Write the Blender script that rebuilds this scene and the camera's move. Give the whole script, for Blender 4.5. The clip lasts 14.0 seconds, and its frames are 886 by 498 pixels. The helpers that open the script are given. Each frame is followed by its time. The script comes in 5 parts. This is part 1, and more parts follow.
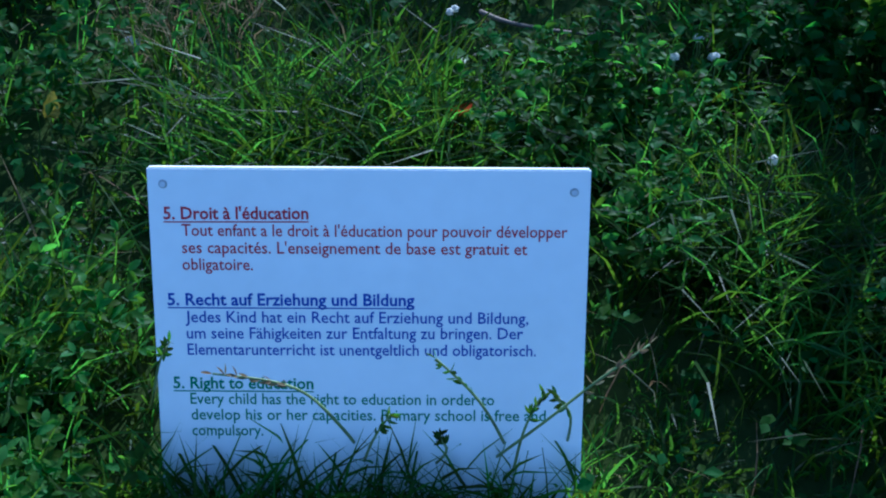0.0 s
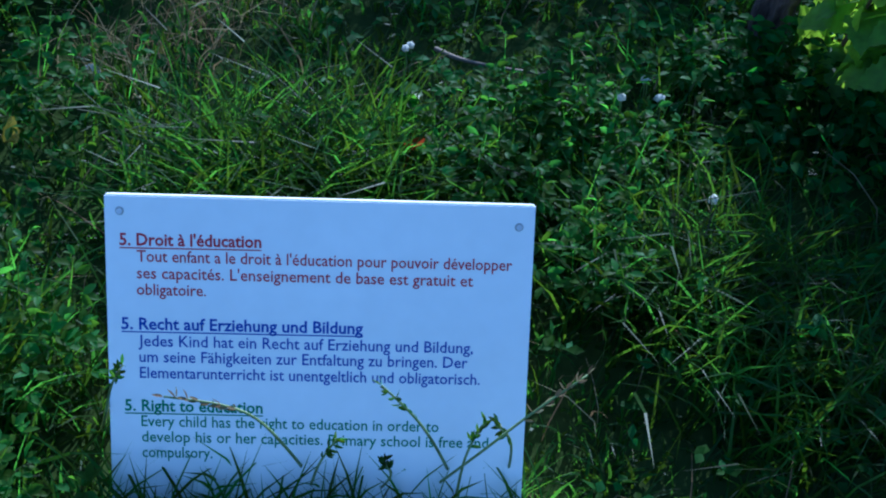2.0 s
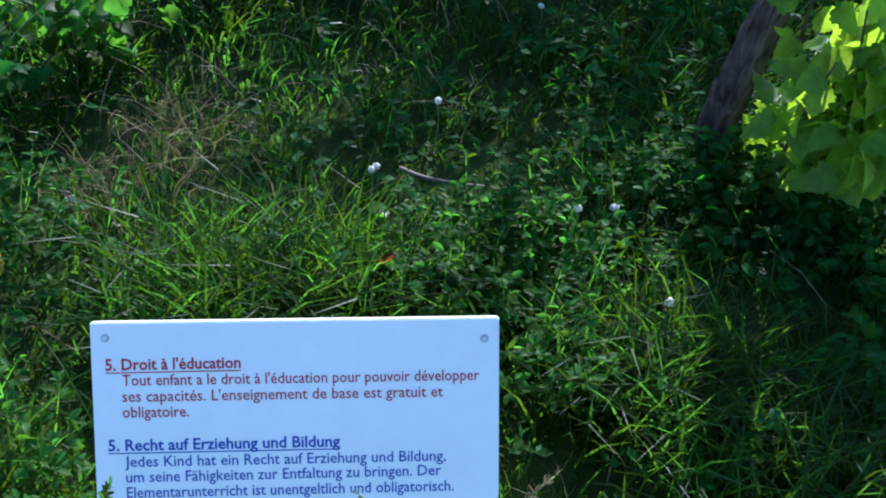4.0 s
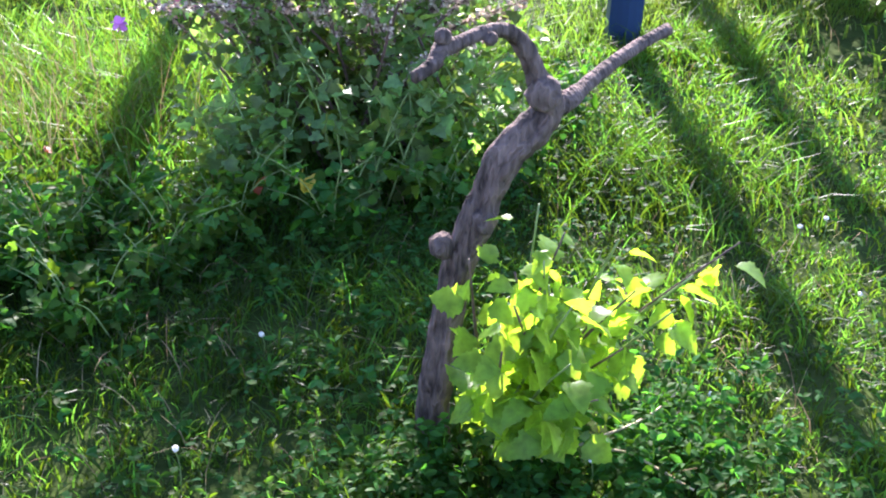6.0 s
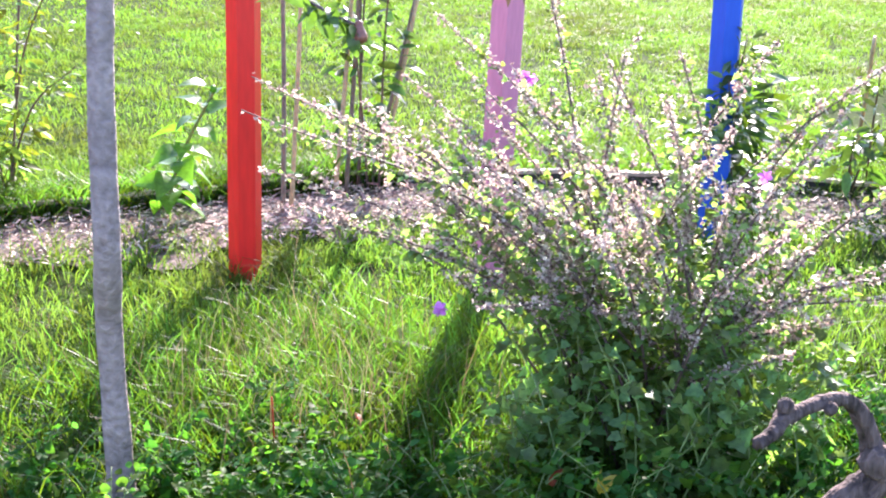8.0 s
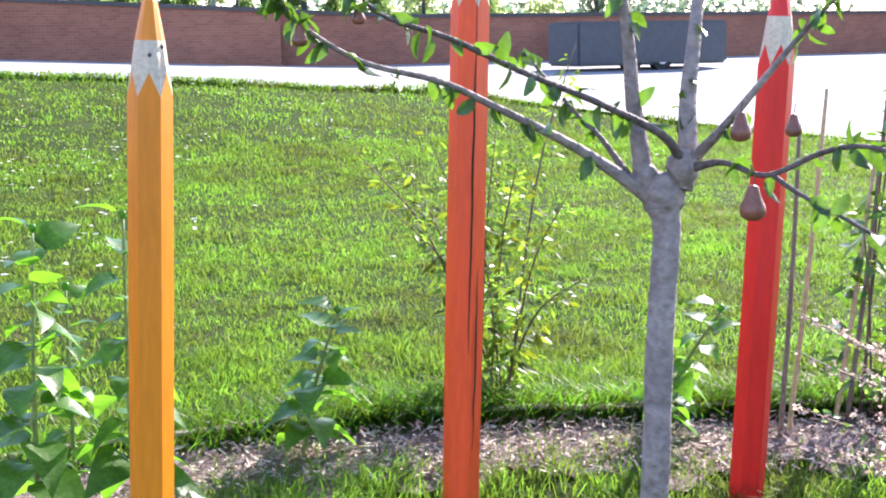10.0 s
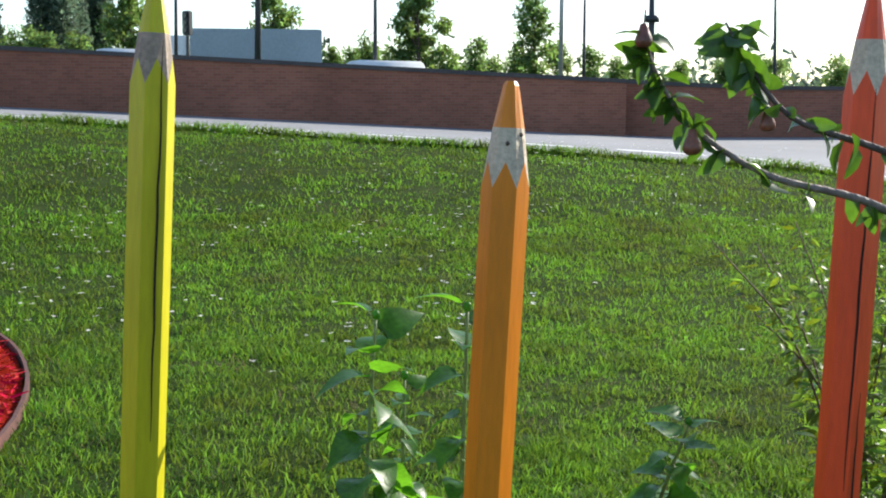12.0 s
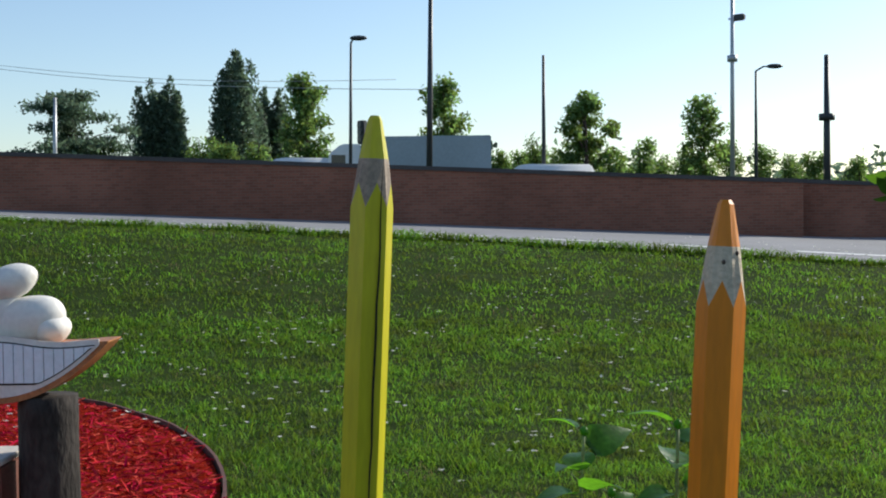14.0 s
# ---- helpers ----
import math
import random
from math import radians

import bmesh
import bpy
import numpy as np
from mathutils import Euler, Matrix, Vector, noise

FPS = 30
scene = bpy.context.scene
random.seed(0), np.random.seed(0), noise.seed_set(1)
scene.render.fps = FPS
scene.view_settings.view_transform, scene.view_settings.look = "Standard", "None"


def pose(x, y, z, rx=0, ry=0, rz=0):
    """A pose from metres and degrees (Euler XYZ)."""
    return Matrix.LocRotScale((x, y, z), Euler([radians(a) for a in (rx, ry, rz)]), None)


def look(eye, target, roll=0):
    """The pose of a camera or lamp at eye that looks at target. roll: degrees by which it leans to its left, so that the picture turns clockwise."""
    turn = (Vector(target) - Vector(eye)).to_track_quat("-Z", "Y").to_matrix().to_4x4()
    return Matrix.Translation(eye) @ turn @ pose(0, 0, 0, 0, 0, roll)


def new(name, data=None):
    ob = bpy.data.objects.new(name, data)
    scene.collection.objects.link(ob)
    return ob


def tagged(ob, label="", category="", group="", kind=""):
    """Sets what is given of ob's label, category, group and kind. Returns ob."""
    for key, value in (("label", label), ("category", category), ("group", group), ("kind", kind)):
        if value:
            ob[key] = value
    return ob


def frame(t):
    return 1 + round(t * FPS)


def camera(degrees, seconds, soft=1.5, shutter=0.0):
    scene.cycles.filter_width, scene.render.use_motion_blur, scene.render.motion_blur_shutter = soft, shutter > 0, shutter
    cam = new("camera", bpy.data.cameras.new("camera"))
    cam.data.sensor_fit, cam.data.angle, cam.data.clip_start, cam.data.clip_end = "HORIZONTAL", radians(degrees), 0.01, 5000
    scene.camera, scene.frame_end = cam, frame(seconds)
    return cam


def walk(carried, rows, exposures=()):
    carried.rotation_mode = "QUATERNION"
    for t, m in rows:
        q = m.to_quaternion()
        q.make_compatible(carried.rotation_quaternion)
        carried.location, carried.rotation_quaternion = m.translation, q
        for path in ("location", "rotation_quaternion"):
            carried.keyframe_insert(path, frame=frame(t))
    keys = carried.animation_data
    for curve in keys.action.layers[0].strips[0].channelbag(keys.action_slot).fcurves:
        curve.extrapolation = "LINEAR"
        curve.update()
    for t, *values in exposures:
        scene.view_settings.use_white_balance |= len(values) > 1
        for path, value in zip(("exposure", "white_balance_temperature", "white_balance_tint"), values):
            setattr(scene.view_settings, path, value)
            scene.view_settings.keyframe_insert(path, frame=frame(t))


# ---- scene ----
cam = camera(40.0, 14.0, soft=2.0)
PATH = [
    (0, (0.135, 0.043, 1.108), (0.208, 1.360, -0.396), 3.8),
    (0.5, (0.139, 0.037, 1.116), (0.225, 1.362, -0.380), 4.3),
    (1, (0.141, 0.027, 1.131), (0.250, 1.373, -0.344), 5.9),
    (1.5, (0.140, 0.020, 1.136), (0.267, 1.373, -0.331), 6.7),
    (2, (0.142, 0.018, 1.139), (0.283, 1.370, -0.328), 7.0),
    (2.2, (0.142, 0.018, 1.141), (0.285, 1.365, -0.331), 6.8),
    (4.3, (0.142, -0.040, 1.226), (0.339, 1.466, -0.076), 4.6),
    (4.5, (0.156, -0.052, 1.248), (0.377, 1.477, -0.022), 3.3),
    (5, (0.184, -0.093, 1.296), (0.492, 1.505, 0.133), 1.6),
    (5.5, (0.227, -0.113, 1.321), (0.664, 1.504, 0.228), 0.4),
    (6, (0.239, -0.146, 1.382), (0.771, 1.512, 0.399), -0.6),
    (6.5, (0.241, -0.164, 1.439), (0.795, 1.547, 0.563), -1.4),
    (7, (0.220, -0.172, 1.490), (0.703, 1.604, 0.708), -1.6),
    (7.5, (0.168, -0.160, 1.531), (0.547, 1.668, 0.813), -0.2),
    (8, (0.108, -0.142, 1.569), (0.280, 1.746, 0.931), 0.1),
    (8.5, (0.043, -0.104, 1.603), (0.039, 1.823, 1.068), 0.3),
    (9, (-0.015, -0.079, 1.617), (-0.191, 1.852, 1.128), 0.2),
    (9.2, (-0.042, -0.086, 1.632), (-0.307, 1.845, 1.181), -0.1),
    (11.3, (-0.332, 0.154, 1.691), (-1.182, 1.948, 1.446), -1.0),
    (11.5, (-0.349, 0.200, 1.709), (-1.262, 1.963, 1.468), -0.7),
    (12, (-0.370, 0.260, 1.720), (-1.400, 1.960, 1.501), 0.1),
    (12.5, (-0.412, 0.229, 1.754), (-1.548, 1.868, 1.615), 0.4),
    (13, (-0.432, 0.177, 1.762), (-1.643, 1.764, 1.649), 0.5),
    (13.5, (-0.444, 0.160, 1.758), (-1.678, 1.732, 1.687), -0.1),
    (14, (-0.454, 0.149, 1.772), (-1.713, 1.702, 1.721), -0.7),
]
EXPOSURES = [(0, 0.5, 4450, 8), (2.2, 0.55, 4450, 8), (4.3, 1.3, 5350, 10), (5, 1.95, 5700, 16), (6, 2.55, 5950, 28), (7.5, 2.5, 6100, 28), (9.2, 2.5, 6150, 30), (11.3, 1.0, 6350, 10), (12.5, 0.85, 6400, 9), (13.5, 0.5, 6350, 9), (14, 0.15, 6300, 9)]
walk(cam, [(t, look(eye, target, roll)) for t, eye, target, roll in PATH], EXPOSURES)

# ---- world, sun ----
SUN_AZ, SUN_EL = radians(16), radians(29)
world = bpy.data.worlds.new("world")
scene.world = world
world.use_nodes = True
wt = world.node_tree
sky = wt.nodes.new("ShaderNodeTexSky")
sky.sky_type, sky.sun_disc = "NISHITA", False
sky.sun_elevation, sky.sun_rotation = SUN_EL, SUN_AZ
sky.dust_density, sky.air_density, sky.ozone_density = 0.6, 1.0, 2.0
wt.links.new(sky.outputs[0], wt.nodes["Background"].inputs[0])
wt.nodes["Background"].inputs[1].default_value = 0.14
sun = new("sun", bpy.data.lights.new("sun", "SUN"))
sun.data.energy, sun.data.angle, sun.data.color = 5.0, radians(0.6), (1.0, 0.93, 0.80)
to_sun = Vector((math.sin(SUN_AZ) * math.cos(SUN_EL), math.cos(SUN_AZ) * math.cos(SUN_EL), math.sin(SUN_EL)))
sun.rotation_euler = to_sun.to_track_quat("Z", "Y").to_euler()

rng = np.random.default_rng(7)


# ---- materials ----
def mat(name, colour, rough=0.6, spread=0.12, scale=8.0, fine=60.0, bump=0.0, metal=0.0, through_light=0.0, tint=None, island=0.0, second=None, gloss=0.5, obj_random=0.0, stretch=None):
    """A surface with variation at two scales; through_light: share of light that passes a leaf; tint: its colour there."""
    m = bpy.data.materials.new(name)
    m.use_nodes = True
    nt = m.node_tree
    n, l = nt.nodes, nt.links
    bsdf = n["Principled BSDF"]
    out = n["Material Output"]
    tc = n.new("ShaderNodeTexCoord")
    n1, n2 = n.new("ShaderNodeTexNoise"), n.new("ShaderNodeTexNoise")
    n1.inputs["Scale"].default_value, n2.inputs["Scale"].default_value = scale, fine
    n1.inputs["Detail"].default_value, n2.inputs["Detail"].default_value = 3, 2
    place = tc.outputs["Object"]
    if stretch:
        mp = n.new("ShaderNodeMapping")
        mp.inputs["Scale"].default_value = stretch
        l.new(place, mp.inputs["Vector"])
        place = mp.outputs[0]
    for q in (n1, n2):
        l.new(place, q.inputs["Vector"])
    add = n.new("ShaderNodeMath")
    add.operation = "ADD"
    l.new(n1.outputs["Fac"], add.inputs[0])
    l.new(n2.outputs["Fac"], add.inputs[1])
    ramp = n.new("ShaderNodeMapRange")
    ramp.inputs["From Min"].default_value, ramp.inputs["From Max"].default_value = 0.65, 1.35
    l.new(add.outputs[0], ramp.inputs["Value"])
    mix = n.new("ShaderNodeMix")
    mix.data_type = "RGBA"
    l.new(ramp.outputs[0], mix.inputs["Factor"])
    dark = second or tuple(c * (1 - spread * 2.2) for c in colour)
    light = tuple(min(1, c * (1 + spread)) for c in colour)
    mix.inputs["A"].default_value, mix.inputs["B"].default_value = (*dark, 1), (*light, 1)
    col = mix.outputs["Result"]
    if island or obj_random:
        hsv = n.new("ShaderNodeHueSaturation")
        src = n.new("ShaderNodeNewGeometry").outputs["Random Per Island"] if island else n.new("ShaderNodeObjectInfo").outputs["Random"]
        k = island or obj_random
        for key, lo, hi in (("Hue", 0.5 - 0.06 * k, 0.5 + 0.03 * k), ("Value", 1 - 0.55 * k, 1 + 0.45 * k), ("Saturation", 1.05, 1 - 0.2 * k)):
            r = n.new("ShaderNodeMapRange")
            r.inputs["To Min"].default_value, r.inputs["To Max"].default_value = lo, hi
            l.new(src, r.inputs["Value"])
            l.new(r.outputs[0], hsv.inputs[key])
        l.new(col, hsv.inputs["Color"])
        col = hsv.outputs["Color"]
    l.new(col, bsdf.inputs["Base Color"])
    bsdf.inputs["Roughness"].default_value, bsdf.inputs["Metallic"].default_value = rough, metal
    bsdf.inputs["Specular IOR Level"].default_value = gloss
    if bump:
        b = n.new("ShaderNodeBump")
        b.inputs["Strength"].default_value, b.inputs["Distance"].default_value = bump, 0.02
        l.new(add.outputs[0], b.inputs["Height"])
        l.new(b.outputs[0], bsdf.inputs["Normal"])
    if through_light:
        tr = n.new("ShaderNodeBsdfTranslucent")
        if tint:
            g = n.new("ShaderNodeMix")
            g.data_type, g.blend_type = "RGBA", "MULTIPLY"
            g.inputs["Factor"].default_value = 1.0
            l.new(col, g.inputs["A"])
            g.inputs["B"].default_value = (*tint, 1)
            l.new(g.outputs["Result"], tr.inputs["Color"])
        else:
            l.new(col, tr.inputs["Color"])
        ms = n.new("ShaderNodeMixShader")
        ms.inputs[0].default_value = through_light
        l.new(bsdf.outputs[0], ms.inputs[1])
        l.new(tr.outputs[0], ms.inputs[2])
        l.new(ms.outputs[0], out.inputs["Surface"])
    return m


GRASS = mat("grass", (0.016, 0.048, 0.005), 0.42, 0.3, 1.6, 9, through_light=0.5, tint=(8.0, 7.8, 2.6), island=0.9, gloss=0.17)
GRASS_DRY = mat("dry_grass", (0.27, 0.21, 0.095), 0.6, 0.25, 3, 30, through_light=0.35, island=0.6, gloss=0.1)
GRASS_LAWN = mat("lawn_grass", (0.044, 0.116, 0.014), 0.5, 0.25, 1.9, 0.7, second=(0.034, 0.046, 0.013), through_light=0.45, tint=(3.9, 3.6, 1.8), island=0.45, gloss=0.07)
CLOVER = mat("clover_leaf", (0.022, 0.078, 0.014), 0.5, 0.2, 4, 30, through_light=0.4, tint=(4.2, 5.4, 1.2), island=0.8, gloss=0.03)
HERB = mat("herb_leaf", (0.036, 0.100, 0.014), 0.45, 0.2, 4, 30, through_light=0.45, tint=(4.6, 5.2, 1.5), island=0.9, gloss=0.05)
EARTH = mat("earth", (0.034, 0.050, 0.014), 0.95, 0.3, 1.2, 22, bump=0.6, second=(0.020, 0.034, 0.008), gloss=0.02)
SOIL = mat("bed_soil", (0.21, 0.165, 0.145), 0.95, 0.3, 6, 60, bump=0.8, second=(0.075, 0.055, 0.045), gloss=0.05)
CHIP = mat("bark_chip", (0.46, 0.37, 0.28), 0.85, 0.25, 30, 120, island=0.9, bump=0.2)
MULCH = mat("red_mulch", (0.55, 0.030, 0.024), 0.8, 0.3, 20, 90, island=0.3, gloss=0.05)
MULCH_BED = mat("red_mulch_bed", (0.30, 0.018, 0.006), 0.95, 0.35, 14, 70, bump=0.8, gloss=0.02)
VINE_LEAF = mat("vine_leaf", (0.085, 0.185, 0.018), 0.4, 0.2, 14, 70, bump=0.1, through_light=0.58, tint=(4.7, 4.0, 0.8), island=1.0, gloss=0.2)
MALLOW_LEAF = mat("mallow_leaf", (0.085, 0.165, 0.050), 0.45, 0.2, 14, 70, through_light=0.5, tint=(3.8, 3.8, 1.5), island=0.9, gloss=0.35)
SEED = mat("seed_head", (0.58, 0.46, 0.37), 0.8, 0.25, 40, 160, through_light=0.45, island=0.9, gloss=0.2)
FRUIT_LEAF = mat("fruit_leaf", (0.040, 0.095, 0.020), 0.35, 0.2, 14, 70, through_light=0.4, tint=(2.5, 2.7, 0.6), island=0.9)
PEACH_LEAF = mat("peach_leaf", (0.080, 0.150, 0.026), 0.45, 0.2, 14, 70, through_light=0.5, tint=(2.6, 2.6, 0.8), island=1.0, gloss=0.25)
PALE_LEAF = mat("sunflower_leaf", (0.042, 0.125, 0.020), 0.36, 0.2, 10, 60, bump=0.1, through_light=0.42, tint=(4.2, 4.4, 0.9), island=0.7, gloss=0.22)
TREE_LEAF = mat("tree_leaf", (0.11, 0.19, 0.065), 0.6, 0.2, 0.4, 3, through_light=0.55, tint=(2.3, 2.3, 1.3), island=0.9, gloss=0.2)
POPLAR_LEAF = mat("poplar_leaf", (0.115, 0.175, 0.110), 0.6, 0.2, 0.4, 3, through_light=0.5, tint=(1.5, 1.6, 1.5), island=0.9, gloss=0.2)
VINE_BARK = mat("vine_bark", (0.135, 0.098, 0.085), 0.9, 0.3, 22, 90, bump=1.0, second=(0.022, 0.016, 0.014), stretch=(1.0, 1.0, 0.3), gloss=0.15)
PEAR_BARK = mat("pear_bark", (0.27, 0.215, 0.19), 0.8, 0.2, 9, 60, bump=0.6, second=(0.12, 0.09, 0.08), stretch=(0.8, 0.8, 0.9))
# darker version of the pear bark: the shade on some branches is in its colour
SHADED_BARK = mat("shaded_bark", (0.13, 0.095, 0.085), 0.8, 0.2, 20, 90, bump=0.4, second=(0.05, 0.036, 0.032))
STEM = mat("plant_stem", (0.10, 0.06, 0.045), 0.7, 0.2, 20, 80)
GREEN_STEM = mat("green_stem", (0.17, 0.24, 0.07), 0.6, 0.2, 20, 80)
CANE = mat("bamboo_cane", (0.42, 0.31, 0.17), 0.55, 0.2, 12, 60)
CANE_DARK = mat("weathered_cane", (0.17, 0.13, 0.10), 0.8, 0.2, 12, 60)
PEAR = mat("pear_skin", (0.22, 0.075, 0.045), 0.4, 0.2, 30, 200, second=(0.12, 0.045, 0.028))
PINK = mat("mallow_petal", (0.62, 0.20, 0.60), 0.6, 0.1, 40, 100, through_light=0.4)
WHITE_PETAL = mat("white_flower", (0.75, 0.74, 0.66), 0.7, 0.12, 40, 100, through_light=0.3)
RAW_WOOD = mat("sharpened_wood", (0.60, 0.49, 0.36), 0.7, 0.15, 9, 70, bump=0.3)
CRACK = mat("crack", (0.02, 0.016, 0.012), 1.0)


def paint(name, colour):
    return mat(name, colour, 0.42, 0.09, 3, 26, bump=0.03, gloss=0.35, stretch=(2.0, 2.0, 0.35))


BOARD = mat("white_laminate", (0.86, 0.87, 0.88), 0.35, 0.02, 6, 40)
BOARD_EDGE = mat("board_edge", (0.70, 0.62, 0.50), 0.7, 0.15, 20, 100)
SCREW = mat("screw_steel", (0.45, 0.45, 0.46), 0.35, 0.1, 60, 200, metal=0.9)
INK_RED, INK_BLUE, INK_GREEN = (mat("ink_" + k, c, 0.5, 0.03) for k, c in (("red", (0.40, 0.006, 0.025)), ("blue", (0.008, 0.045, 0.36)), ("green", (0.004, 0.19, 0.07))))
ASPHALT = mat("asphalt", (0.24, 0.24, 0.25), 0.9, 0.12, 0.5, 40, bump=0.2)
ROAD_PAINT = mat("road_paint", (0.75, 0.75, 0.74), 0.7, 0.1, 2, 30)
COPING = mat("coping", (0.07, 0.065, 0.065), 0.8, 0.2, 1, 20)
POLE_DARK = mat("dark_pole", (0.045, 0.05, 0.055), 0.5, 0.1, 2, 20, metal=0.3)
POLE_GREY = mat("galvanised_pole", (0.45, 0.47, 0.49), 0.45, 0.1, 2, 20, metal=0.6)
VEHICLE_WHITE = mat("white_body", (0.78, 0.79, 0.80), 0.3, 0.04, 1, 10)
TRAILER = mat("grey_blue_tarpaulin", (0.34, 0.40, 0.44), 0.6, 0.06, 0.6, 8)
DARK_GLASS = mat("dark_glass", (0.02, 0.025, 0.03), 0.08, 0.02)
TYRE = mat("rubber", (0.02, 0.02, 0.02), 0.9)
RIM = mat("wheel_rim", (0.5, 0.5, 0.52), 0.4, metal=0.8)
EDGING = mat("edging", (0.028, 0.027, 0.026), 0.7, 0.2, 5, 50)
EDGING_TOP = mat("edging_lip", (0.42, 0.35, 0.26), 0.8, 0.2, 5, 50)
LOG = mat("dark_log", (0.045, 0.038, 0.034), 0.85, 0.3, 9, 40, bump=0.5, gloss=0.2, stretch=(1.0, 1.0, 0.4))
CARVED = mat("varnished_wood", (0.42, 0.17, 0.06), 0.5, 0.2, 8, 50)
TOOTH = mat("tooth_paint", (0.72, 0.80, 0.88), 0.5, 0.05, 8, 50)
LIP = mat("lip_paint", (0.70, 0.69, 0.66), 0.6, 0.08, 8, 50)
FLEECE = mat("white_padding", (0.76, 0.73, 0.68), 0.6, 0.05, 5, 40, bump=0.05)
STONE = mat("pebble", (0.55, 0.54, 0.52), 0.7, 0.1, 40, 150)


def brick_mat():
    m = bpy.data.materials.new("brick_wall")
    m.use_nodes = True
    n, l = m.node_tree.nodes, m.node_tree.links
    tc, mp, br, no, mx = (n.new("ShaderNode" + k) for k in ("TexCoord", "Mapping", "TexBrick", "TexNoise", "Mix"))
    mp.inputs["Rotation"].default_value = (radians(90), 0, 0)
    l.new(tc.outputs["Object"], mp.inputs["Vector"])
    l.new(mp.outputs[0], br.inputs["Vector"])
    br.inputs["Color1"].default_value, br.inputs["Color2"].default_value = (0.205, 0.084, 0.058, 1), (0.27, 0.110, 0.074, 1)
    br.inputs["Mortar"].default_value = (0.22, 0.135, 0.10, 1)
    br.inputs["Scale"].default_value, br.inputs["Mortar Size"].default_value = 1.0, 0.008
    br.inputs["Brick Width"].default_value, br.inputs["Row Height"].default_value = 0.22, 0.075
    no.inputs["Scale"].default_value, no.inputs["Detail"].default_value = 0.6, 4
    l.new(tc.outputs["Object"], no.inputs["Vector"])
    mx.data_type, mx.blend_type = "RGBA", "OVERLAY"
    mx.inputs["Factor"].default_value = 0.45
    l.new(br.outputs["Color"], mx.inputs["A"])
    l.new(no.outputs["Fac"], mx.inputs["B"])
    l.new(mx.outputs["Result"], n["Principled BSDF"].inputs["Base Color"])
    n["Principled BSDF"].inputs["Roughness"].default_value = 0.9
    n["Principled BSDF"].inputs["Specular IOR Level"].default_value = 0.1
    return m


BRICK = brick_mat()


# ---- mesh tools ----
def np_mesh(name, V, F, material, smooth=False):
    """V: (n, 3); F: (m, k) with one k."""
    V, F = np.asarray(V, dtype=np.float32), np.asarray(F, dtype=np.int32)
    me = bpy.data.meshes.new(name)
    me.vertices.add(len(V))
    me.vertices.foreach_set("co", V.ravel())
    m, k = F.shape
    me.loops.add(m * k)
    me.loops.foreach_set("vertex_index", F.ravel())
    me.polygons.add(m)
    me.polygons.foreach_set("loop_start", np.arange(0, m * k, k, dtype=np.int32))
    me.polygons.foreach_set("use_smooth", np.full(m, smooth))
    me.update(calc_edges=True)
    me.materials.append(material)
    return me


def py_mesh(name, V, F, material, smooth=False):
    me = bpy.data.meshes.new(name)
    me.from_pydata([tuple(v) for v in V], [], [tuple(f) for f in F])
    me.materials.append(material)
    for p in me.polygons:
        p.use_smooth = smooth
    me.update()
    return me


def bm_mesh(name, bm, material, smooth=False):
    me = bpy.data.meshes.new(name)
    bm.to_mesh(me)
    bm.free()
    me.materials.append(material)
    for p in me.polygons:
        p.use_smooth = smooth
    return me


def part(name, me, parent, label=""):
    ob = new(name, me)
    ob.parent = parent
    if label:
        ob["label"] = label
    return ob


def thing(name, at, label, category, group="", kind=""):
    ob = new(name)
    ob.empty_display_size = 0.1
    ob.location = at
    return tagged(ob, label, category, group, kind)


def smooth_path(pts, steps=4):
    """Catmull-Rom through points of any length (x, y, z, r ...)."""
    P = [np.array(p, float) for p in pts]
    P = [2 * P[0] - P[1]] + P + [2 * P[-1] - P[-2]]
    out = []
    for i in range(1, len(P) - 2):
        for s in range(steps):
            t = s / steps
            a, b, c, d = P[i - 1:i + 3]
            out.append(0.5 * (2 * b + (c - a) * t + (2 * a - 5 * b + 4 * c - d) * t * t + (3 * b - a - 3 * c + d) * t ** 3))
    out.append(P[-2])
    return np.array(out)


def tube(path, sides=6, rough=0.0, seed=0):
    """Closed tube along rows of x, y, z, r: vertices and quads (ends capped by a shrunk ring)."""
    path = np.asarray(path, float)
    r = np.random.default_rng(seed)
    first, last = path[0].copy(), path[-1].copy()
    first[3], last[3] = 1e-4, 1e-4
    path = np.vstack([first, path, last])
    V, F = [], []
    tan = np.gradient(path[:, :3], axis=0) + 1e-9
    up = np.array([0.31, 0.87, 0.2])
    ridge = r.normal(size=sides)
    for i, (p, t) in enumerate(zip(path, tan)):
        t = t / np.linalg.norm(t)
        a = np.cross(t, up)
        a /= np.linalg.norm(a) + 1e-9
        b = np.cross(t, a)
        for k in range(sides):
            w = 2 * math.pi * k / sides
            q = p[3] * (1 + rough * (1.5 * ridge[k] + 0.15 * r.normal()))
            V.append(p[:3] + q * (math.cos(w) * a + math.sin(w) * b))
    for i in range(len(path) - 1):
        for k in range(sides):
            F.append((i * sides + k, i * sides + (k + 1) % sides, (i + 1) * sides + (k + 1) % sides, (i + 1) * sides + k))
    return np.array(V), np.array(F)


def join(items):
    V, F, n = [], [], 0
    for v, f in items:
        V.append(v)
        F.append(np.asarray(f) + n)
        n += len(v)
    return np.vstack(V), np.vstack(F)


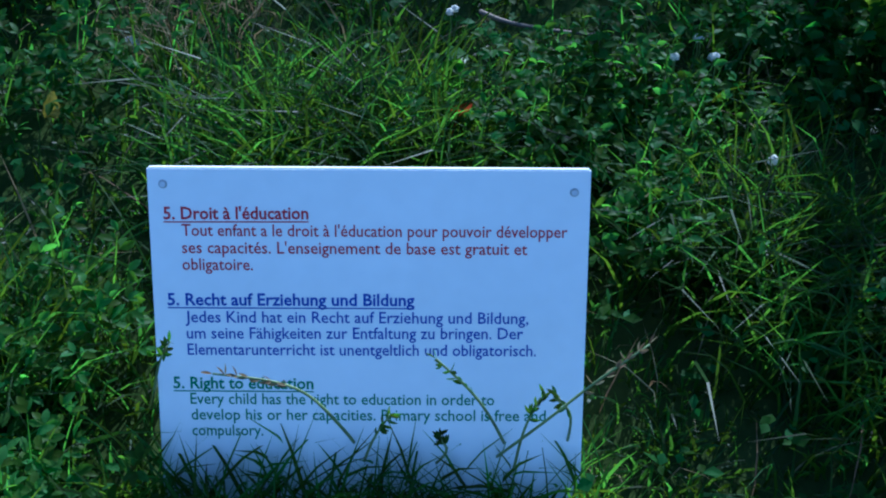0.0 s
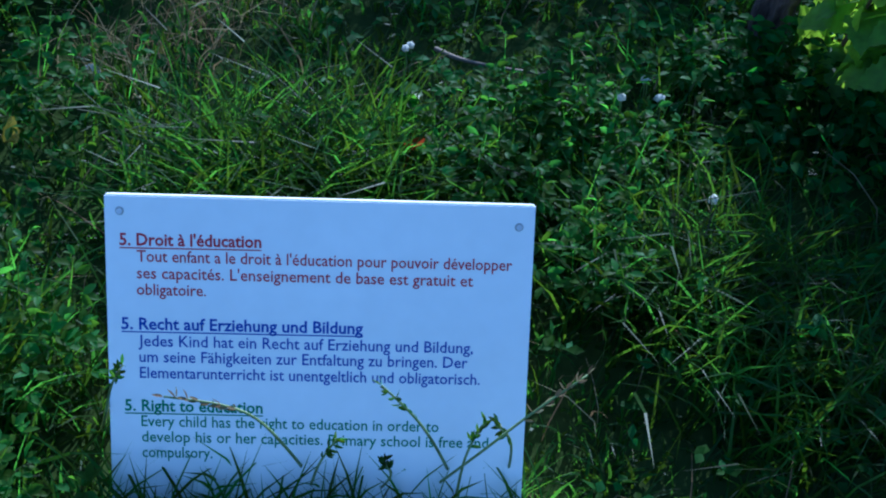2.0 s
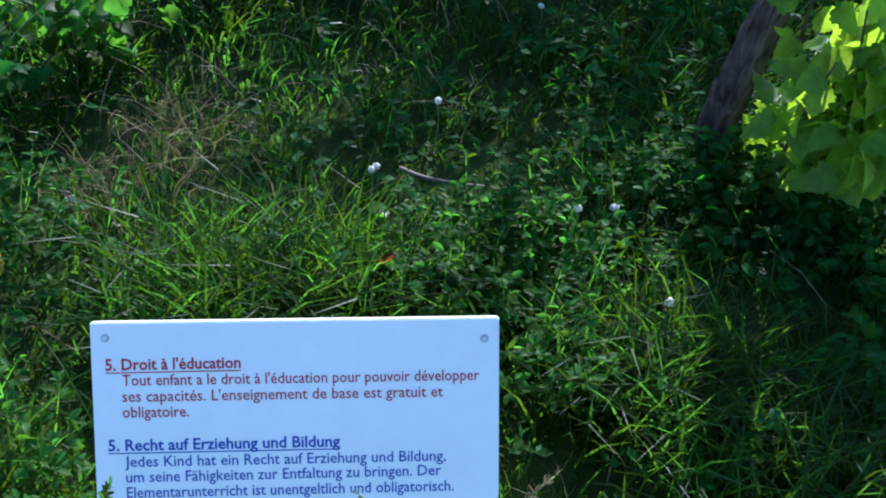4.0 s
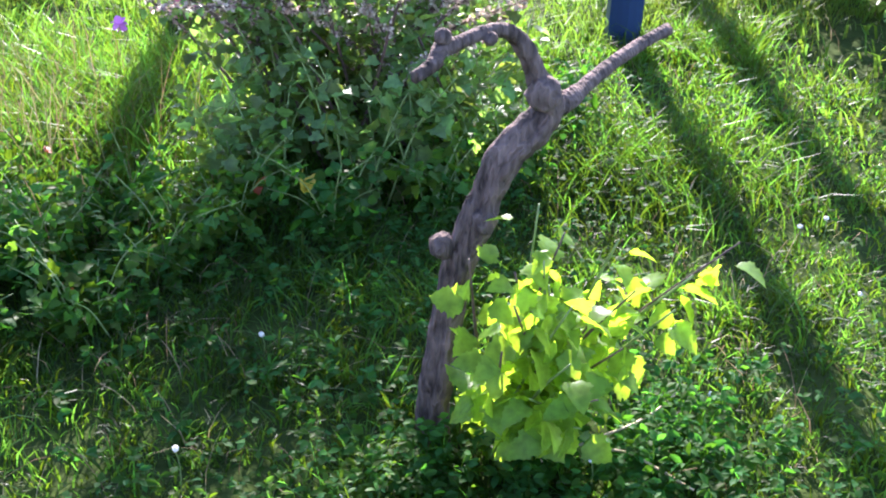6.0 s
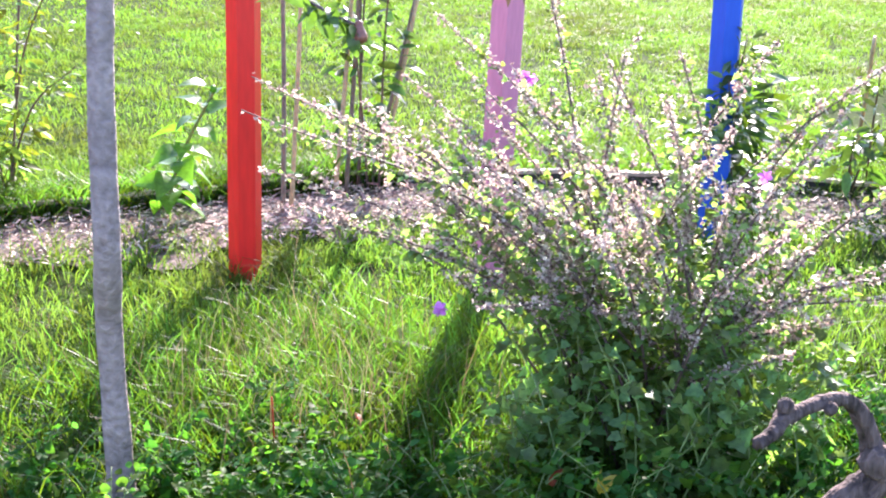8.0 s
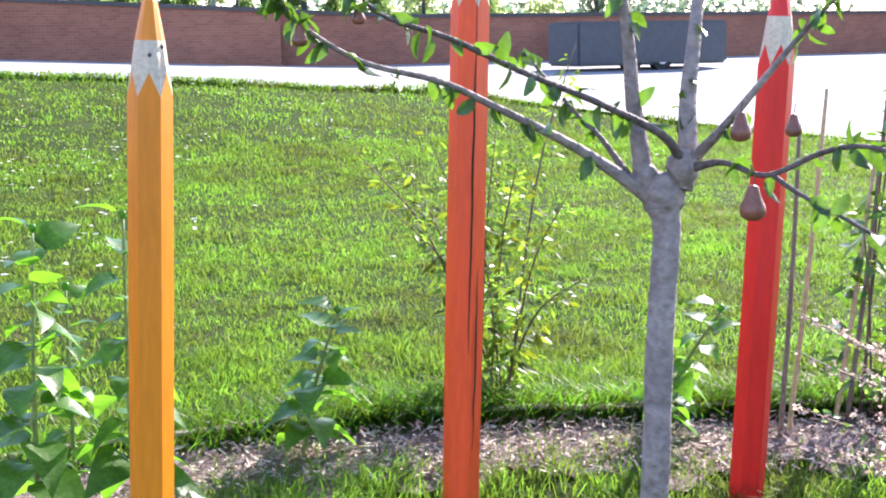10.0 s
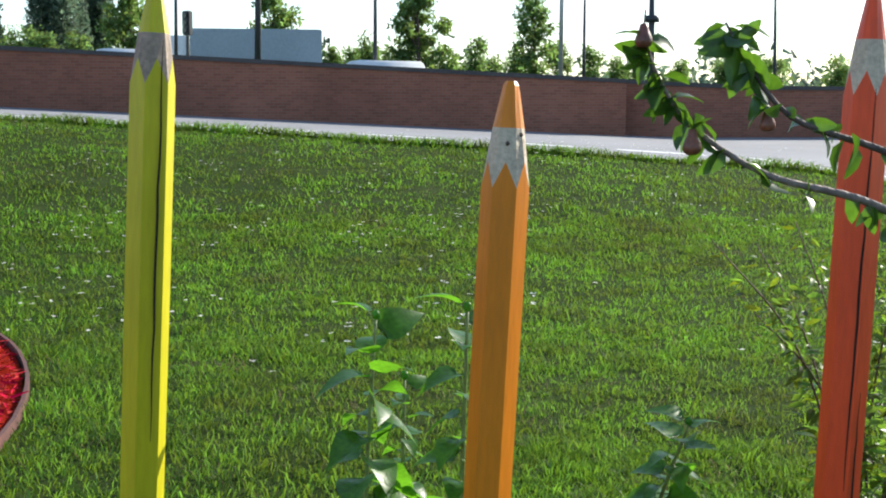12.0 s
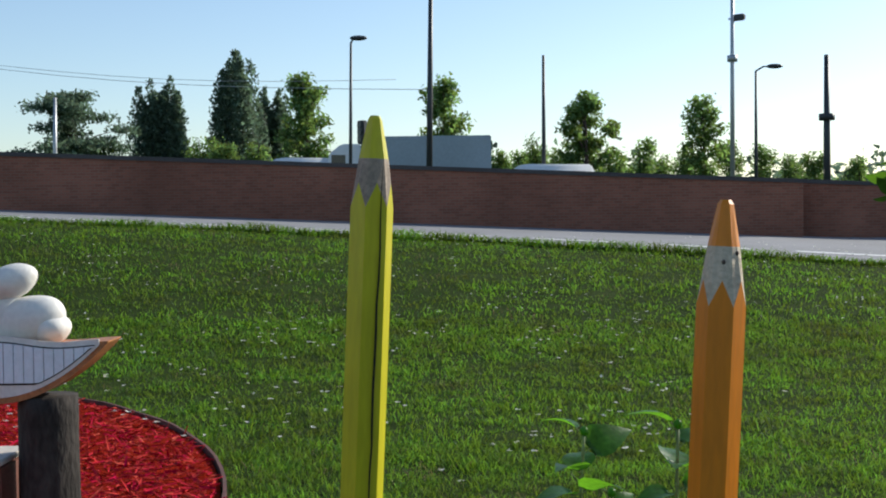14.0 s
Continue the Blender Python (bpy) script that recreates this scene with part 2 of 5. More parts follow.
def box_bm(bm, lo, hi, bevel=0.0):
    lo, hi = Vector(lo), Vector(hi)
    g = bmesh.ops.create_cube(bm, size=1, matrix=Matrix.LocRotScale((lo + hi) / 2, None, hi - lo))
    if bevel:
        bmesh.ops.bevel(bm, geom=list({e for v in g["verts"] for e in v.link_edges}), offset=bevel, segments=2, affect="EDGES")


def box(name, lo, hi, material, bevel=0.0):
    bm = bmesh.new()
    box_bm(bm, lo, hi, bevel)
    return bm_mesh(name, bm, material)


def blades(xy, z, h, w, lean, r, few=False, way=None):
    """Grass blades: three tapering bent segments each. xy (n, 2); h, w, lean arrays."""
    n = len(xy)
    az, face = r.uniform(0, 2 * np.pi, n), r.uniform(0, 2 * np.pi, n)
    if way is not None:
        az = way
    if few:
        d, s = np.c_[np.cos(az), np.sin(az)], np.c_[np.cos(face), np.sin(face)] * (w / 2)[:, None]
        V = np.zeros((n, 5, 3), np.float32)
        mid = xy + d * (lean * h * 0.3)[:, None]
        V[:, 0, :2], V[:, 1, :2], V[:, 2, :2], V[:, 3, :2] = xy - s, xy + s, mid - s, mid + s
        V[:, 0, 2] = V[:, 1, 2] = z
        V[:, 2, 2] = V[:, 3, 2] = z + h * 0.55
        V[:, 4, :2] = xy + d * (lean * h)[:, None]
        V[:, 4, 2] = z + h * (1 - 0.3 * lean)
        T = np.array([[0, 1, 3], [0, 3, 2], [2, 3, 4]])
        return V.reshape(-1, 3), ((np.arange(n) * 5)[:, None, None] + T[None]).reshape(-1, 3)
    d = np.c_[np.cos(az), np.sin(az)]
    s = np.c_[np.cos(face), np.sin(face)]
    V = np.zeros((n, 7, 3), np.float32)
    for i, (t, ww) in enumerate(((0, 0.7), (0.38, 1.0), (0.72, 0.7))):
        c = xy + d * (lean * h * t ** 2.2)[:, None]
        zz = z + h * t * (1 - 0.25 * lean * t)
        for k, sg in enumerate((-1, 1)):
            V[:, 2 * i + k, :2] = c + s * (sg * ww * w / 2)[:, None]
            V[:, 2 * i + k, 2] = zz
    V[:, 6, :2] = xy + d * (lean * h)[:, None]
    V[:, 6, 2] = z + h * (1 - 0.3 * lean)
    base = (np.arange(n) * 7)[:, None]
    T = np.array([[0, 1, 3], [0, 3, 2], [2, 3, 5], [2, 5, 4], [4, 5, 6]])
    return V.reshape(-1, 3), (base[:, :, None] + T[None].reshape(1, 5, 3)).reshape(-1, 3)


LANCE = [(0, 0), (0.25, 0.8), (0.55, 1.0), (0.8, 0.6), (1, 0)]
OVAL = [(0, 0.15), (0.3, 1.0), (0.65, 0.95), (0.9, 0.45), (1, 0)]
SIMPLE = [(0, 0.2), (0.5, 1.0), (1, 0)]
VINE = [(0, 0.25), (-0.06, 0.75), (0.16, 1.0), (0.32, 0.86), (0.48, 0.98), (0.62, 0.68), (0.82, 0.55), (1, 0.06)]
TOOTHED = [(0.04, 0.12), (-0.1, 0.42), (-0.04, 0.62), (0.06, 0.66), (0.10, 0.92), (0.20, 0.86), (0.27, 1.0), (0.33, 0.72), (0.42, 0.62), (0.50, 0.78), (0.58, 0.60), (0.66, 0.62), (0.74, 0.40), (0.84, 0.34), (0.92, 0.12), (1, 0.02)]
LEAFLET = [(0, 0.12), (0.4, 1.0), (0.78, 0.75), (1, 0)]
HEART = [(0, 0.2), (-0.05, 0.6), (0.1, 0.95), (0.3, 1.0), (0.42, 0.86), (0.6, 0.66), (0.75, 0.42), (0.9, 0.16), (1, 0)]
CLUMP = [(0, 0.9), (1, 0.35)]
FLAKE = [(0, 0.6), (1, 1.0)]
LOBED = [(0, 0.1), (-0.08, 0.7), (0.14, 0.95), (0.26, 0.7), (0.46, 1.0), (0.6, 0.5), (0.78, 0.45), (1, 0)]


def leaves(at, way, length, width, outline, r, fold=0.25, bend=0.25, flat=0.0):
    """Leaves with a folded midrib: at (n, 3) stalk ends, way (n, 3) directions, length and width arrays."""
    n, k = len(at), len(outline)
    way = way / (np.linalg.norm(way, axis=1)[:, None] + 1e-9)
    up = r.normal(size=(n, 3)) * (1 - flat) + np.array([0, 0, 1.0])
    side = np.cross(way, up)
    side /= np.linalg.norm(side, axis=1)[:, None] + 1e-9
    nor = np.cross(side, way)
    V = np.zeros((n, 3 * k, 3), np.float32)
    for i, (t, ww) in enumerate(outline):
        mid = at + way * (t * length)[:, None] - nor * (bend * length * max(t, 0) ** 2)[:, None]
        half = (ww * width / 2)[:, None]
        V[:, i] = mid
        V[:, k + i] = mid + side * half + nor * half * fold
        V[:, 2 * k + i] = mid - side * half + nor * half * fold
    T = []
    for i in range(k - 1):
        T += [(i, k + i, k + i + 1, i + 1), (i, i + 1, 2 * k + i + 1, 2 * k + i)]
    T = np.array(T)
    return V.reshape(-1, 3), ((np.arange(n) * 3 * k)[:, None, None] + T[None]).reshape(-1, 4)


def blob(at, size, squash=1.0, seed=0, sub=1):
    bm = bmesh.new()
    bmesh.ops.create_icosphere(bm, subdivisions=sub, radius=size)
    r = random.Random(seed)
    V = np.array([[v.co.x * r.uniform(0.8, 1.2), v.co.y * r.uniform(0.8, 1.2), v.co.z * squash] for v in bm.verts]) + np.array(at)
    F = np.array([[v.index for v in f.verts] for f in bm.faces])
    bm.free()
    return V, F


# ---- ground ----
AL, UP = np.array([0.778, 0.628]), np.array([-0.628, 0.778])


def st(x, y):
    return -0.628 * x + 0.778 * y, 0.778 * x + 0.628 * y


def slope(x, y):
    """Steady rise of the land away from the bed, towards the road and beyond."""
    s = np.clip(st(np.asarray(x, float), np.asarray(y, float))[0], 0.0, 130.0)
    return 0.05 + 0.0314 * (s - 0.42)


def ground_z(x, y):
    """Level round the bed, rising to the ramp of the road."""
    x, y = np.asarray(x, float), np.asarray(y, float)
    s, t = st(x, y)
    f = np.clip((s - 11) / 15, 0, 1)
    f = f * f * (3 - 2 * f)
    return f * (np.clip(0.49 - 0.046 * t, 0.0, 1.6) + slope(x, y))


def road_edge(t):
    return np.interp(t, [-60, -12, 0, 10, 14, 20, 60], [28.0, 27.0, 25.2, 22.6, 12.5, 11.0, 10.0])


def world_xy(s, t):
    return s * UP[0] + t * AL[0], s * UP[1] + t * AL[1]


gx = np.concatenate([[-1500, -500, -200, -90], np.arange(-60, -12, 2.0), np.arange(-12, 8.1, 0.25), np.arange(10, 60, 2.5), [90, 200, 500, 1500]])
gy = np.concatenate([[-1500, -400, -100, -30], np.arange(-8, 10.1, 0.25), np.arange(11, 70, 2.0), [100, 200, 500, 1500]])
GX, GY = np.meshgrid(gx, gy, indexing="ij")
GZ = ground_z(GX, GY)
near_mask = (np.abs(GX) < 12) & (np.abs(GY) < 10)
GZ = GZ + near_mask * (0.012 * np.sin(GX * 5.1 + 1.3 * np.sin(GY * 3.7)) * np.cos(GY * 4.3)) - 0.012
nx, ny = GX.shape
idx = np.arange(nx * ny).reshape(nx, ny)
GF = np.stack([idx[:-1, :-1], idx[1:, :-1], idx[1:, 1:], idx[:-1, 1:]], -1).reshape(-1, 4)
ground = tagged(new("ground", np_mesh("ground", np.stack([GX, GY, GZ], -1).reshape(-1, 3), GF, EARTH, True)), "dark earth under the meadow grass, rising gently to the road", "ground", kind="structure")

# road: a sheet between the meadow's edge and beyond the wall
tt = np.linspace(-60, 60, 121)
ks = np.linspace(0, 1, 9)
RV, RF = [], []
for t in tt:
    e = float(road_edge(t))
    for k in ks:
        s = e + (33.0 - e) * k
        x, y = world_xy(s, t)
        RV.append((x, y, float(ground_z(x, y)) + 0.035))
for i in range(len(tt) - 1):
    for j in range(len(ks) - 1):
        a = i * len(ks) + j
        RF.append((a, a + len(ks), a + len(ks) + 1, a + 1))
tagged(new("road", np_mesh("road", RV, RF, ASPHALT, True)), "pale grey asphalt road running along a brick wall", "road", kind="structure")
# broken white line along the road
for i in range(26):
    t0 = -40 + i * 2.6
    e0, e1 = road_edge(t0) + 1.3, road_edge(t0 + 1.7) + 1.3
    V = []
    for s, t in ((e0, t0), (e1, t0 + 1.7), (e1 + 0.28, t0 + 1.7), (e0 + 0.28, t0)):
        x, y = world_xy(s, t)
        V.append((x, y, float(ground_z(x, y)) + 0.041))
    if t0 < 10:
        tagged(new("road_marking", py_mesh("road_marking", V, [(0, 1, 2, 3)], ROAD_PAINT)), "worn white dash painted on the asphalt", "road marking", "dashes of the road line", "structure")


# brick wall in two stretches, the second set back
def brick_wall(name, s, t0, t1, thick=0.35):
    n = max(2, int((t1 - t0) / 2))
    bm, cp = bmesh.new(), bmesh.new()
    for mesh, lo, hi, over in ((bm, -0.4, 1.45, 0.0), (cp, 1.45, 1.56, 0.05)):
        rows = []
        for i in range(n + 1):
            t = t0 + (t1 - t0) * i / n
            row = []
            for ss in (s - over, s + thick + over):
                x, y = world_xy(ss, t)
                z = (max(-0.1, 0.49 - 0.046 * t) if t > -14 else 0.49 + 0.046 * 14) + 0.05 + 0.0314 * (s - 0.42)
                row += [mesh.verts.new((x, y, z + lo)), mesh.verts.new((x, y, z + hi))]
            rows.append(row)
        for a, b in zip(rows, rows[1:]):
            for i, j in ((0, 1), (1, 3), (3, 2), (2, 0)):
                mesh.faces.new((a[i], a[j], b[j], b[i]))
        mesh.faces.new(rows[0][:2] + rows[0][3:1:-1])
        mesh.faces.new(rows[-1][:2] + rows[-1][3:1:-1])
        bmesh.ops.recalc_face_normals(mesh, faces=mesh.faces)
    # the texture runs along the wall: turn the object's axes to it
    turn = Matrix.Rotation(math.atan2(AL[1], AL[0]), 4, "Z")
    for mesh in (bm, cp):
        mesh.transform(turn.inverted())
    ob = tagged(new(name, bm_mesh(name, bm, BRICK)), "long reddish brown brick wall with a dark coping", "wall", kind="structure")
    ob.matrix_world = turn
    part("coping", bm_mesh("coping", cp, COPING), ob, "dark grey coping stones")


brick_wall("wall_north", 32.4, -62, 9.15)
brick_wall("wall_east", 33.1, 9.0, 60)

# bed behind the plants: bare soil strip with a dark edging
EDGE = [(-3.6, 3.55), (-2.24, 4.56), (-1.59, 4.87), (-0.56, 5.19), (0.4, 5.42), (1.56, 5.29), (2.6, 5.0), (3.6, 4.4), (4.5, 3.5)]
EP = smooth_path([(x, y, 0, 0) for x, y in EDGE], 8)
ev = []
for i, p in enumerate(EP):
    a = EP[min(i + 1, len(EP) - 1)][:2] - EP[max(i - 1, 0)][:2]
    nrm = np.array([-a[1], a[0]]) / np.linalg.norm(a)
    wid = (0.70 if p[0] < 0.6 else 0.42) + 0.13 * math.sin(i * 0.9) + 0.10 * math.sin(i * 2.3)
    for k, q in ((0.0, 0.0), (0.5, 0.02), (1.0, 0.0)):
        ev.append((p[0] - nrm[0] * wid * k, p[1] - nrm[1] * wid * k, 0.012 + q))
ef = [(i * 3 + j, i * 3 + j + 3, i * 3 + j + 4, i * 3 + j + 1) for i in range(len(EP) - 1) for j in range(2)]
tagged(new("bed_soil", np_mesh("bed_soil", ev, ef, SOIL, True)), "dry crumbly brown soil of the planting bed", "soil", kind="structure")
edging = thing("bed_edging", (0, 0, 0), "black plastic bed edging with a pale dusty lip", "edging")


def ribbon(path, off0, off1, z0, z1, material, name):
    V = []
    for i, p in enumerate(path):
        a = path[min(i + 1, len(path) - 1)][:2] - path[max(i - 1, 0)][:2]
        nrm = np.array([-a[1], a[0]]) / np.linalg.norm(a)
        wob = 0.006 * math.sin(i * 1.7)
        for o, z in ((off0, z0), (off0, z1), (off1, z1), (off1, z0)):
            V.append((p[0] + nrm[0] * o, p[1] + nrm[1] * o, z + wob))
    F = [(i * 4 + j, i * 4 + (j + 1) % 4, i * 4 + 4 + (j + 1) % 4, i * 4 + 4 + j) for i in range(len(path) - 1) for j in range(4)]
    return py_mesh(name, V, F + [(0, 1, 2, 3), tuple(len(V) - k for k in (1, 2, 3, 4))], material)


part("strip", ribbon(EP, -0.012, 0.012, -0.02, 0.075, EDGING, "strip"), edging)
part("lip", ribbon(EP, -0.02, 0.018, 0.075, 0.092, EDGING_TOP, "lip"), edging, "pale dusty lip of the edging")


# ---- pencils ----
def pencil(x, y, tip, colour, radius=0.06, lean=(0, 0), turn=0.0, crack=(), group="giant pencils", cone=0.22, label="", base=-0.02, dip=0.072, painted=0.58, wood=None, knots=()):
    name_colour, rgb = colour
    p = thing("pencil_post", (x, y, base), label or f"tall hexagonal wooden post painted {name_colour} like a sharpened pencil", "pencil post", group)
    p.rotation_euler = (Matrix.Rotation(radians(lean[1]), 3, "Y") @ Matrix.Rotation(radians(lean[0]), 3, "X") @ Matrix.Rotation(radians(turn), 3, "Z")).to_euler()
    H = tip - base
    m = paint("paint_" + name_colour.replace(" ", "_"), rgb)
    z1, z2 = H - cone, H - cone * painted
    wood = wood or RAW_WOOD
    k2 = 0.3 + 0.7 * painted
    ring = [(radius * (1 if k % 2 == 0 else 0.87) * math.cos(k * math.pi / 6), radius * (1 if k % 2 == 0 else 0.87) * math.sin(k * math.pi / 6)) for k in range(12)]
    V, F = [], []
    levels = [0.0, H * 0.3, H * 0.6]
    for i, z in enumerate(levels):
        g = 1 + 0.012 * math.sin(i * 2.1 + x)
        V += [(a * g, b * g, z) for a, b in ring]
    V += [(a, b, z1 - (0.0 if k % 2 else dip)) for k, (a, b) in enumerate(ring)]
    for i in range(3):
        F += [(i * 12 + k, i * 12 + (k + 1) % 12, i * 12 + 12 + (k + 1) % 12, i * 12 + 12 + k) for k in range(12)]
    F.append(tuple(range(11, -1, -1)))
    part("shaft", py_mesh("shaft", V, F, m), p)
    # sharpened wood
    V = [(a * 0.995, b * 0.995, z1 - (0.0 if k % 2 else dip)) for k, (a, b) in enumerate(ring)]
    V += [(a * (k2 if k % 2 else k2 * 0.93), b * (k2 if k % 2 else k2 * 0.93), z2) for k, (a, b) in enumerate(ring)]
    F = [(k, (k + 1) % 12, 12 + (k + 1) % 12, 12 + k) for k in range(12)]
    part("sharpened_cone", py_mesh("sharpened_cone", V, F, wood), p, "bare pale wood below the painted tip")
    V = [(a * (k2 if k % 2 else k2 * 0.93), b * (k2 if k % 2 else k2 * 0.93), z2) for k, (a, b) in enumerate(ring)]
    V += [(a * 0.33, b * 0.33, H - 0.012) for a, b in ring] + [(a * 0.22, b * 0.22, H) for a, b in ring]
    F = [(i * 12 + k, i * 12 + (k + 1) % 12, i * 12 + 12 + (k + 1) % 12, i * 12 + 12 + k) for i in range(2) for k in range(12)] + [tuple(range(24, 36))]
    part("tip", py_mesh("tip", V, F, m), p)
    for ang, z in knots:
        q = radians(ang)
        f = (H - z) / cone
        rr = radius * 0.9 * (0.2 + 0.8 * f)
        V, F = blob((rr * math.cos(q), rr * math.sin(q), z), 0.0055, 1.3, 1, 2)
        part("knot", np_mesh("knot", V, F, STEM, True), p, "small dark knot in the bare wood")
    for ang, za, zb in crack:
        r = random.Random(int(ang * 7))
        V, F = [], []
        n = 14
        for i in range(n + 1):
            z = za + (zb - za) * i / n
            w = 0.0032 * math.sin(math.pi * (i + 0.4) / (n + 0.8)) + 0.0006
            q = radians(ang) + r.uniform(-0.035, 0.035) + 0.12 * (i / n)
            rr = radius * 0.93
            t = Vector((-math.sin(q), math.cos(q), 0))
            o = Vector((math.cos(q), math.sin(q), 0)) * rr
            V += [tuple(o * 1.06 + t * w + Vector((0, 0, z))), tuple(o * 1.06 - t * w + Vector((0, 0, z)))]
        F = [(2 * i, 2 * i + 1, 2 * i + 3, 2 * i + 2) for i in range(n)]
        part("crack", py_mesh("crack", V, F, CRACK), p, "long dark drying crack")
    return p


ORANGE_RED, RED = ("orange red", (0.80, 0.085, 0.02)), ("red", (0.72, 0.022, 0.015))
BROWN_WOOD = mat("weathered_brown_wood", (0.30, 0.15, 0.05), 0.7, 0.15, 9, 70)
GREY_WOOD = mat("grey_brown_wood", (0.36, 0.27, 0.20), 0.7, 0.2, 9, 70)
pencil(-1.232, 3.966, 2.07, ORANGE_RED, 0.066, lean=(-1.0, 1.8), turn=8, crack=((-70, 0.60, 1.80), (-48, 0.25, 0.9)), base=0.0)
pencil(-0.245, 4.25, 1.86, RED, 0.062, (0, 2.4), 12)
pencil(0.67, 4.12, 1.33, ("pink", (0.60, 0.22, 0.31)), 0.066, (0, 3.0), 20, wood=BROWN_WOOD, painted=0.66, dip=0.09)
pencil(1.62, 4.45, 1.75, ("bright blue", (0.015, 0.09, 0.50)), 0.062, (0, 0), 5)
pencil(1.975, 3.32, 1.74, ("dark blue", (0.013, 0.034, 0.090)), 0.062, (0, 3.2), 15)
pencil(2.56, 4.30, 1.7, ("golden yellow", (0.62, 0.36, 0.02)), 0.062, (0, 3.0), 0)
pencil(3.46, 3.95, 1.6, ("green", (0.01, 0.22, 0.07)), 0.062, (0, 0), 0)
pencil(-2.966, 2.771, 2.080, ("lemon yellow", (0.53, 0.48, 0.012)), 0.065, (-1.8, 2.2), 55, crack=((-84, 0.8, 1.95),), cone=0.20, painted=0.64, wood=GREY_WOOD)
pencil(-2.029, 3.176, 1.815, ("light orange", (0.74, 0.225, 0.008)), 0.067, (-1.9, 2.3), 26, painted=0.58, knots=((-88, 1.665), (-34, 1.69)))


# ---- information board ----
TL, TR, BL, BR = (Vector(v) for v in ((-0.1049, 0.8586, 0.2849), (0.315, 0.8527, 0.3001), (-0.1033, 0.6846, 0.0342), (0.3163, 0.6823, 0.05256)))
ux = ((TR - TL) + (BR - BL)).normalized()
vy = ((BL - TL) + (BR - TR)) / 2
vy = (vy - ux * vy.dot(ux)).normalized()
nz = vy.cross(ux).normalized()
BM = Matrix((ux, -vy, nz)).transposed().to_4x4()
BM.translation = (TL + TR) / 2 - ux * 0.21
board = thing("information_board", BM.translation, "white laminated board with trilingual coloured text, standing in grass", "sign")
board.matrix_world = BM
HB = 0.345
bm = bmesh.new()
box_bm(bm, (0, -HB, -0.010), (0.42, 0, 0), 0.0015)
part("panel", bm_mesh("panel", bm, BOARD), board)
bm = bmesh.new()
box_bm(bm, (0.001, -HB, -0.020), (0.419, -0.0015, -0.0102), 0.002)
part("backing", bm_mesh("backing", bm, BOARD_EDGE), board, "pale plywood backing")
for u, v in ((0.015, 0.016), (0.4045, 0.022)):
    bm = bmesh.new()
    bmesh.ops.create_cone(bm, cap_ends=True, segments=14, radius1=0.0045, radius2=0.003, depth=0.003, matrix=Matrix.Translation((u, -v, 0.0012)))
    part("screw", bm_mesh("screw", bm, SCREW, False), board, "grey metal screw head")

LINES = [
    ("5. Droit à l'éducation", 1, INK_RED, (0.01431, 0.04988), (0.1522, 0.04909)),
    ("Tout enfant a le droit à l'éducation pour pouvoir développer", 0, INK_RED, (0.03087, 0.0661), (0.3992, 0.06611)),
    ("ses capacités. L'enseignement de base est gratuit et", 0, INK_RED, (0.03045, 0.08316), (0.3612, 0.08319)),
    ("obligatoire.", 0, INK_RED, (0.03005, 0.09979), (0.09777, 0.09982)),
    ("5. Recht auf Erziehung und Bildung", 1, INK_BLUE, (0.01407, 0.1352), (0.2531, 0.1348)),
    ("Jedes Kind hat ein Recht auf Erziehung und Bildung,", 0, INK_BLUE, (0.03038, 0.1526), (0.3638, 0.1525)),
    ("um seine Fähigkeiten zur Entfaltung zu bringen. Der", 0, INK_BLUE, (0.03107, 0.1692), (0.3589, 0.1681)),
    ("Elementarunterricht ist unentgeltlich und obligatorisch.", 0, INK_BLUE, (0.03122, 0.1859), (0.372, 0.1855)),
    ("5. Right to education", 1, INK_GREEN, (0.01555, 0.2207), (0.1536, 0.2209)),
    ("Every child has the right to education in order to", 0, INK_GREEN, (0.03165, 0.2371), (0.332, 0.237)),
    ("develop his or her capacities. Primary school is free and", 0, INK_GREEN, (0.03182, 0.2537), (0.3832, 0.2536)),
    ("compulsory.", 0, INK_GREEN, (0.03198, 0.2704), (0.1027, 0.2703)),
]
for text, bold, ink, (u0, v0), (u1, v1) in LINES:
    cu = bpy.data.curves.new("text_line", "FONT")
    cu.body, cu.size, cu.resolution_u = text, 0.0168 if not bold else 0.0172, 2
    cu.offset = 0.00035 if bold else 0.0001
    tmp = bpy.data.objects.new("text_line", cu)
    me = bpy.data.meshes.new_from_object(tmp)
    bpy.data.objects.remove(tmp)
    co = np.zeros(len(me.vertices) * 3)
    me.vertices.foreach_get("co", co)
    co = co.reshape(-1, 3)
    co[:, 0] = (co[:, 0] - co[:, 0].min()) / np.ptp(co[:, 0]) * (u1 - u0) + u0
    co[:, 1] += -(v0 + (v1 - v0) * (co[:, 0] - u0) / (u1 - u0))
    co[:, 2] = 0.0006
    me.vertices.foreach_set("co", co.ravel())
    me.materials.clear()
    me.materials.append(ink)
    part("text_line", me, board, "printed line: " + text)
    if bold:
        part("underline", py_mesh("underline", [(u0, -v0 - 0.0034, 0.0006), (u1, -v1 - 0.0034, 0.0006), (u1, -v1 - 0.0022, 0.0006), (u0, -v0 - 0.0022, 0.0006)], [(0, 1, 2, 3)], ink), board)

# ---- old vine ----
vine = thing("old_vine", (0.751, 1.511, 0), "gnarled bare grey vine stump with two stubby arms", "vine")


def local(path, ob):
    p = np.array(path, float)
    p[:, :3] -= np.array(ob.location)
    return p


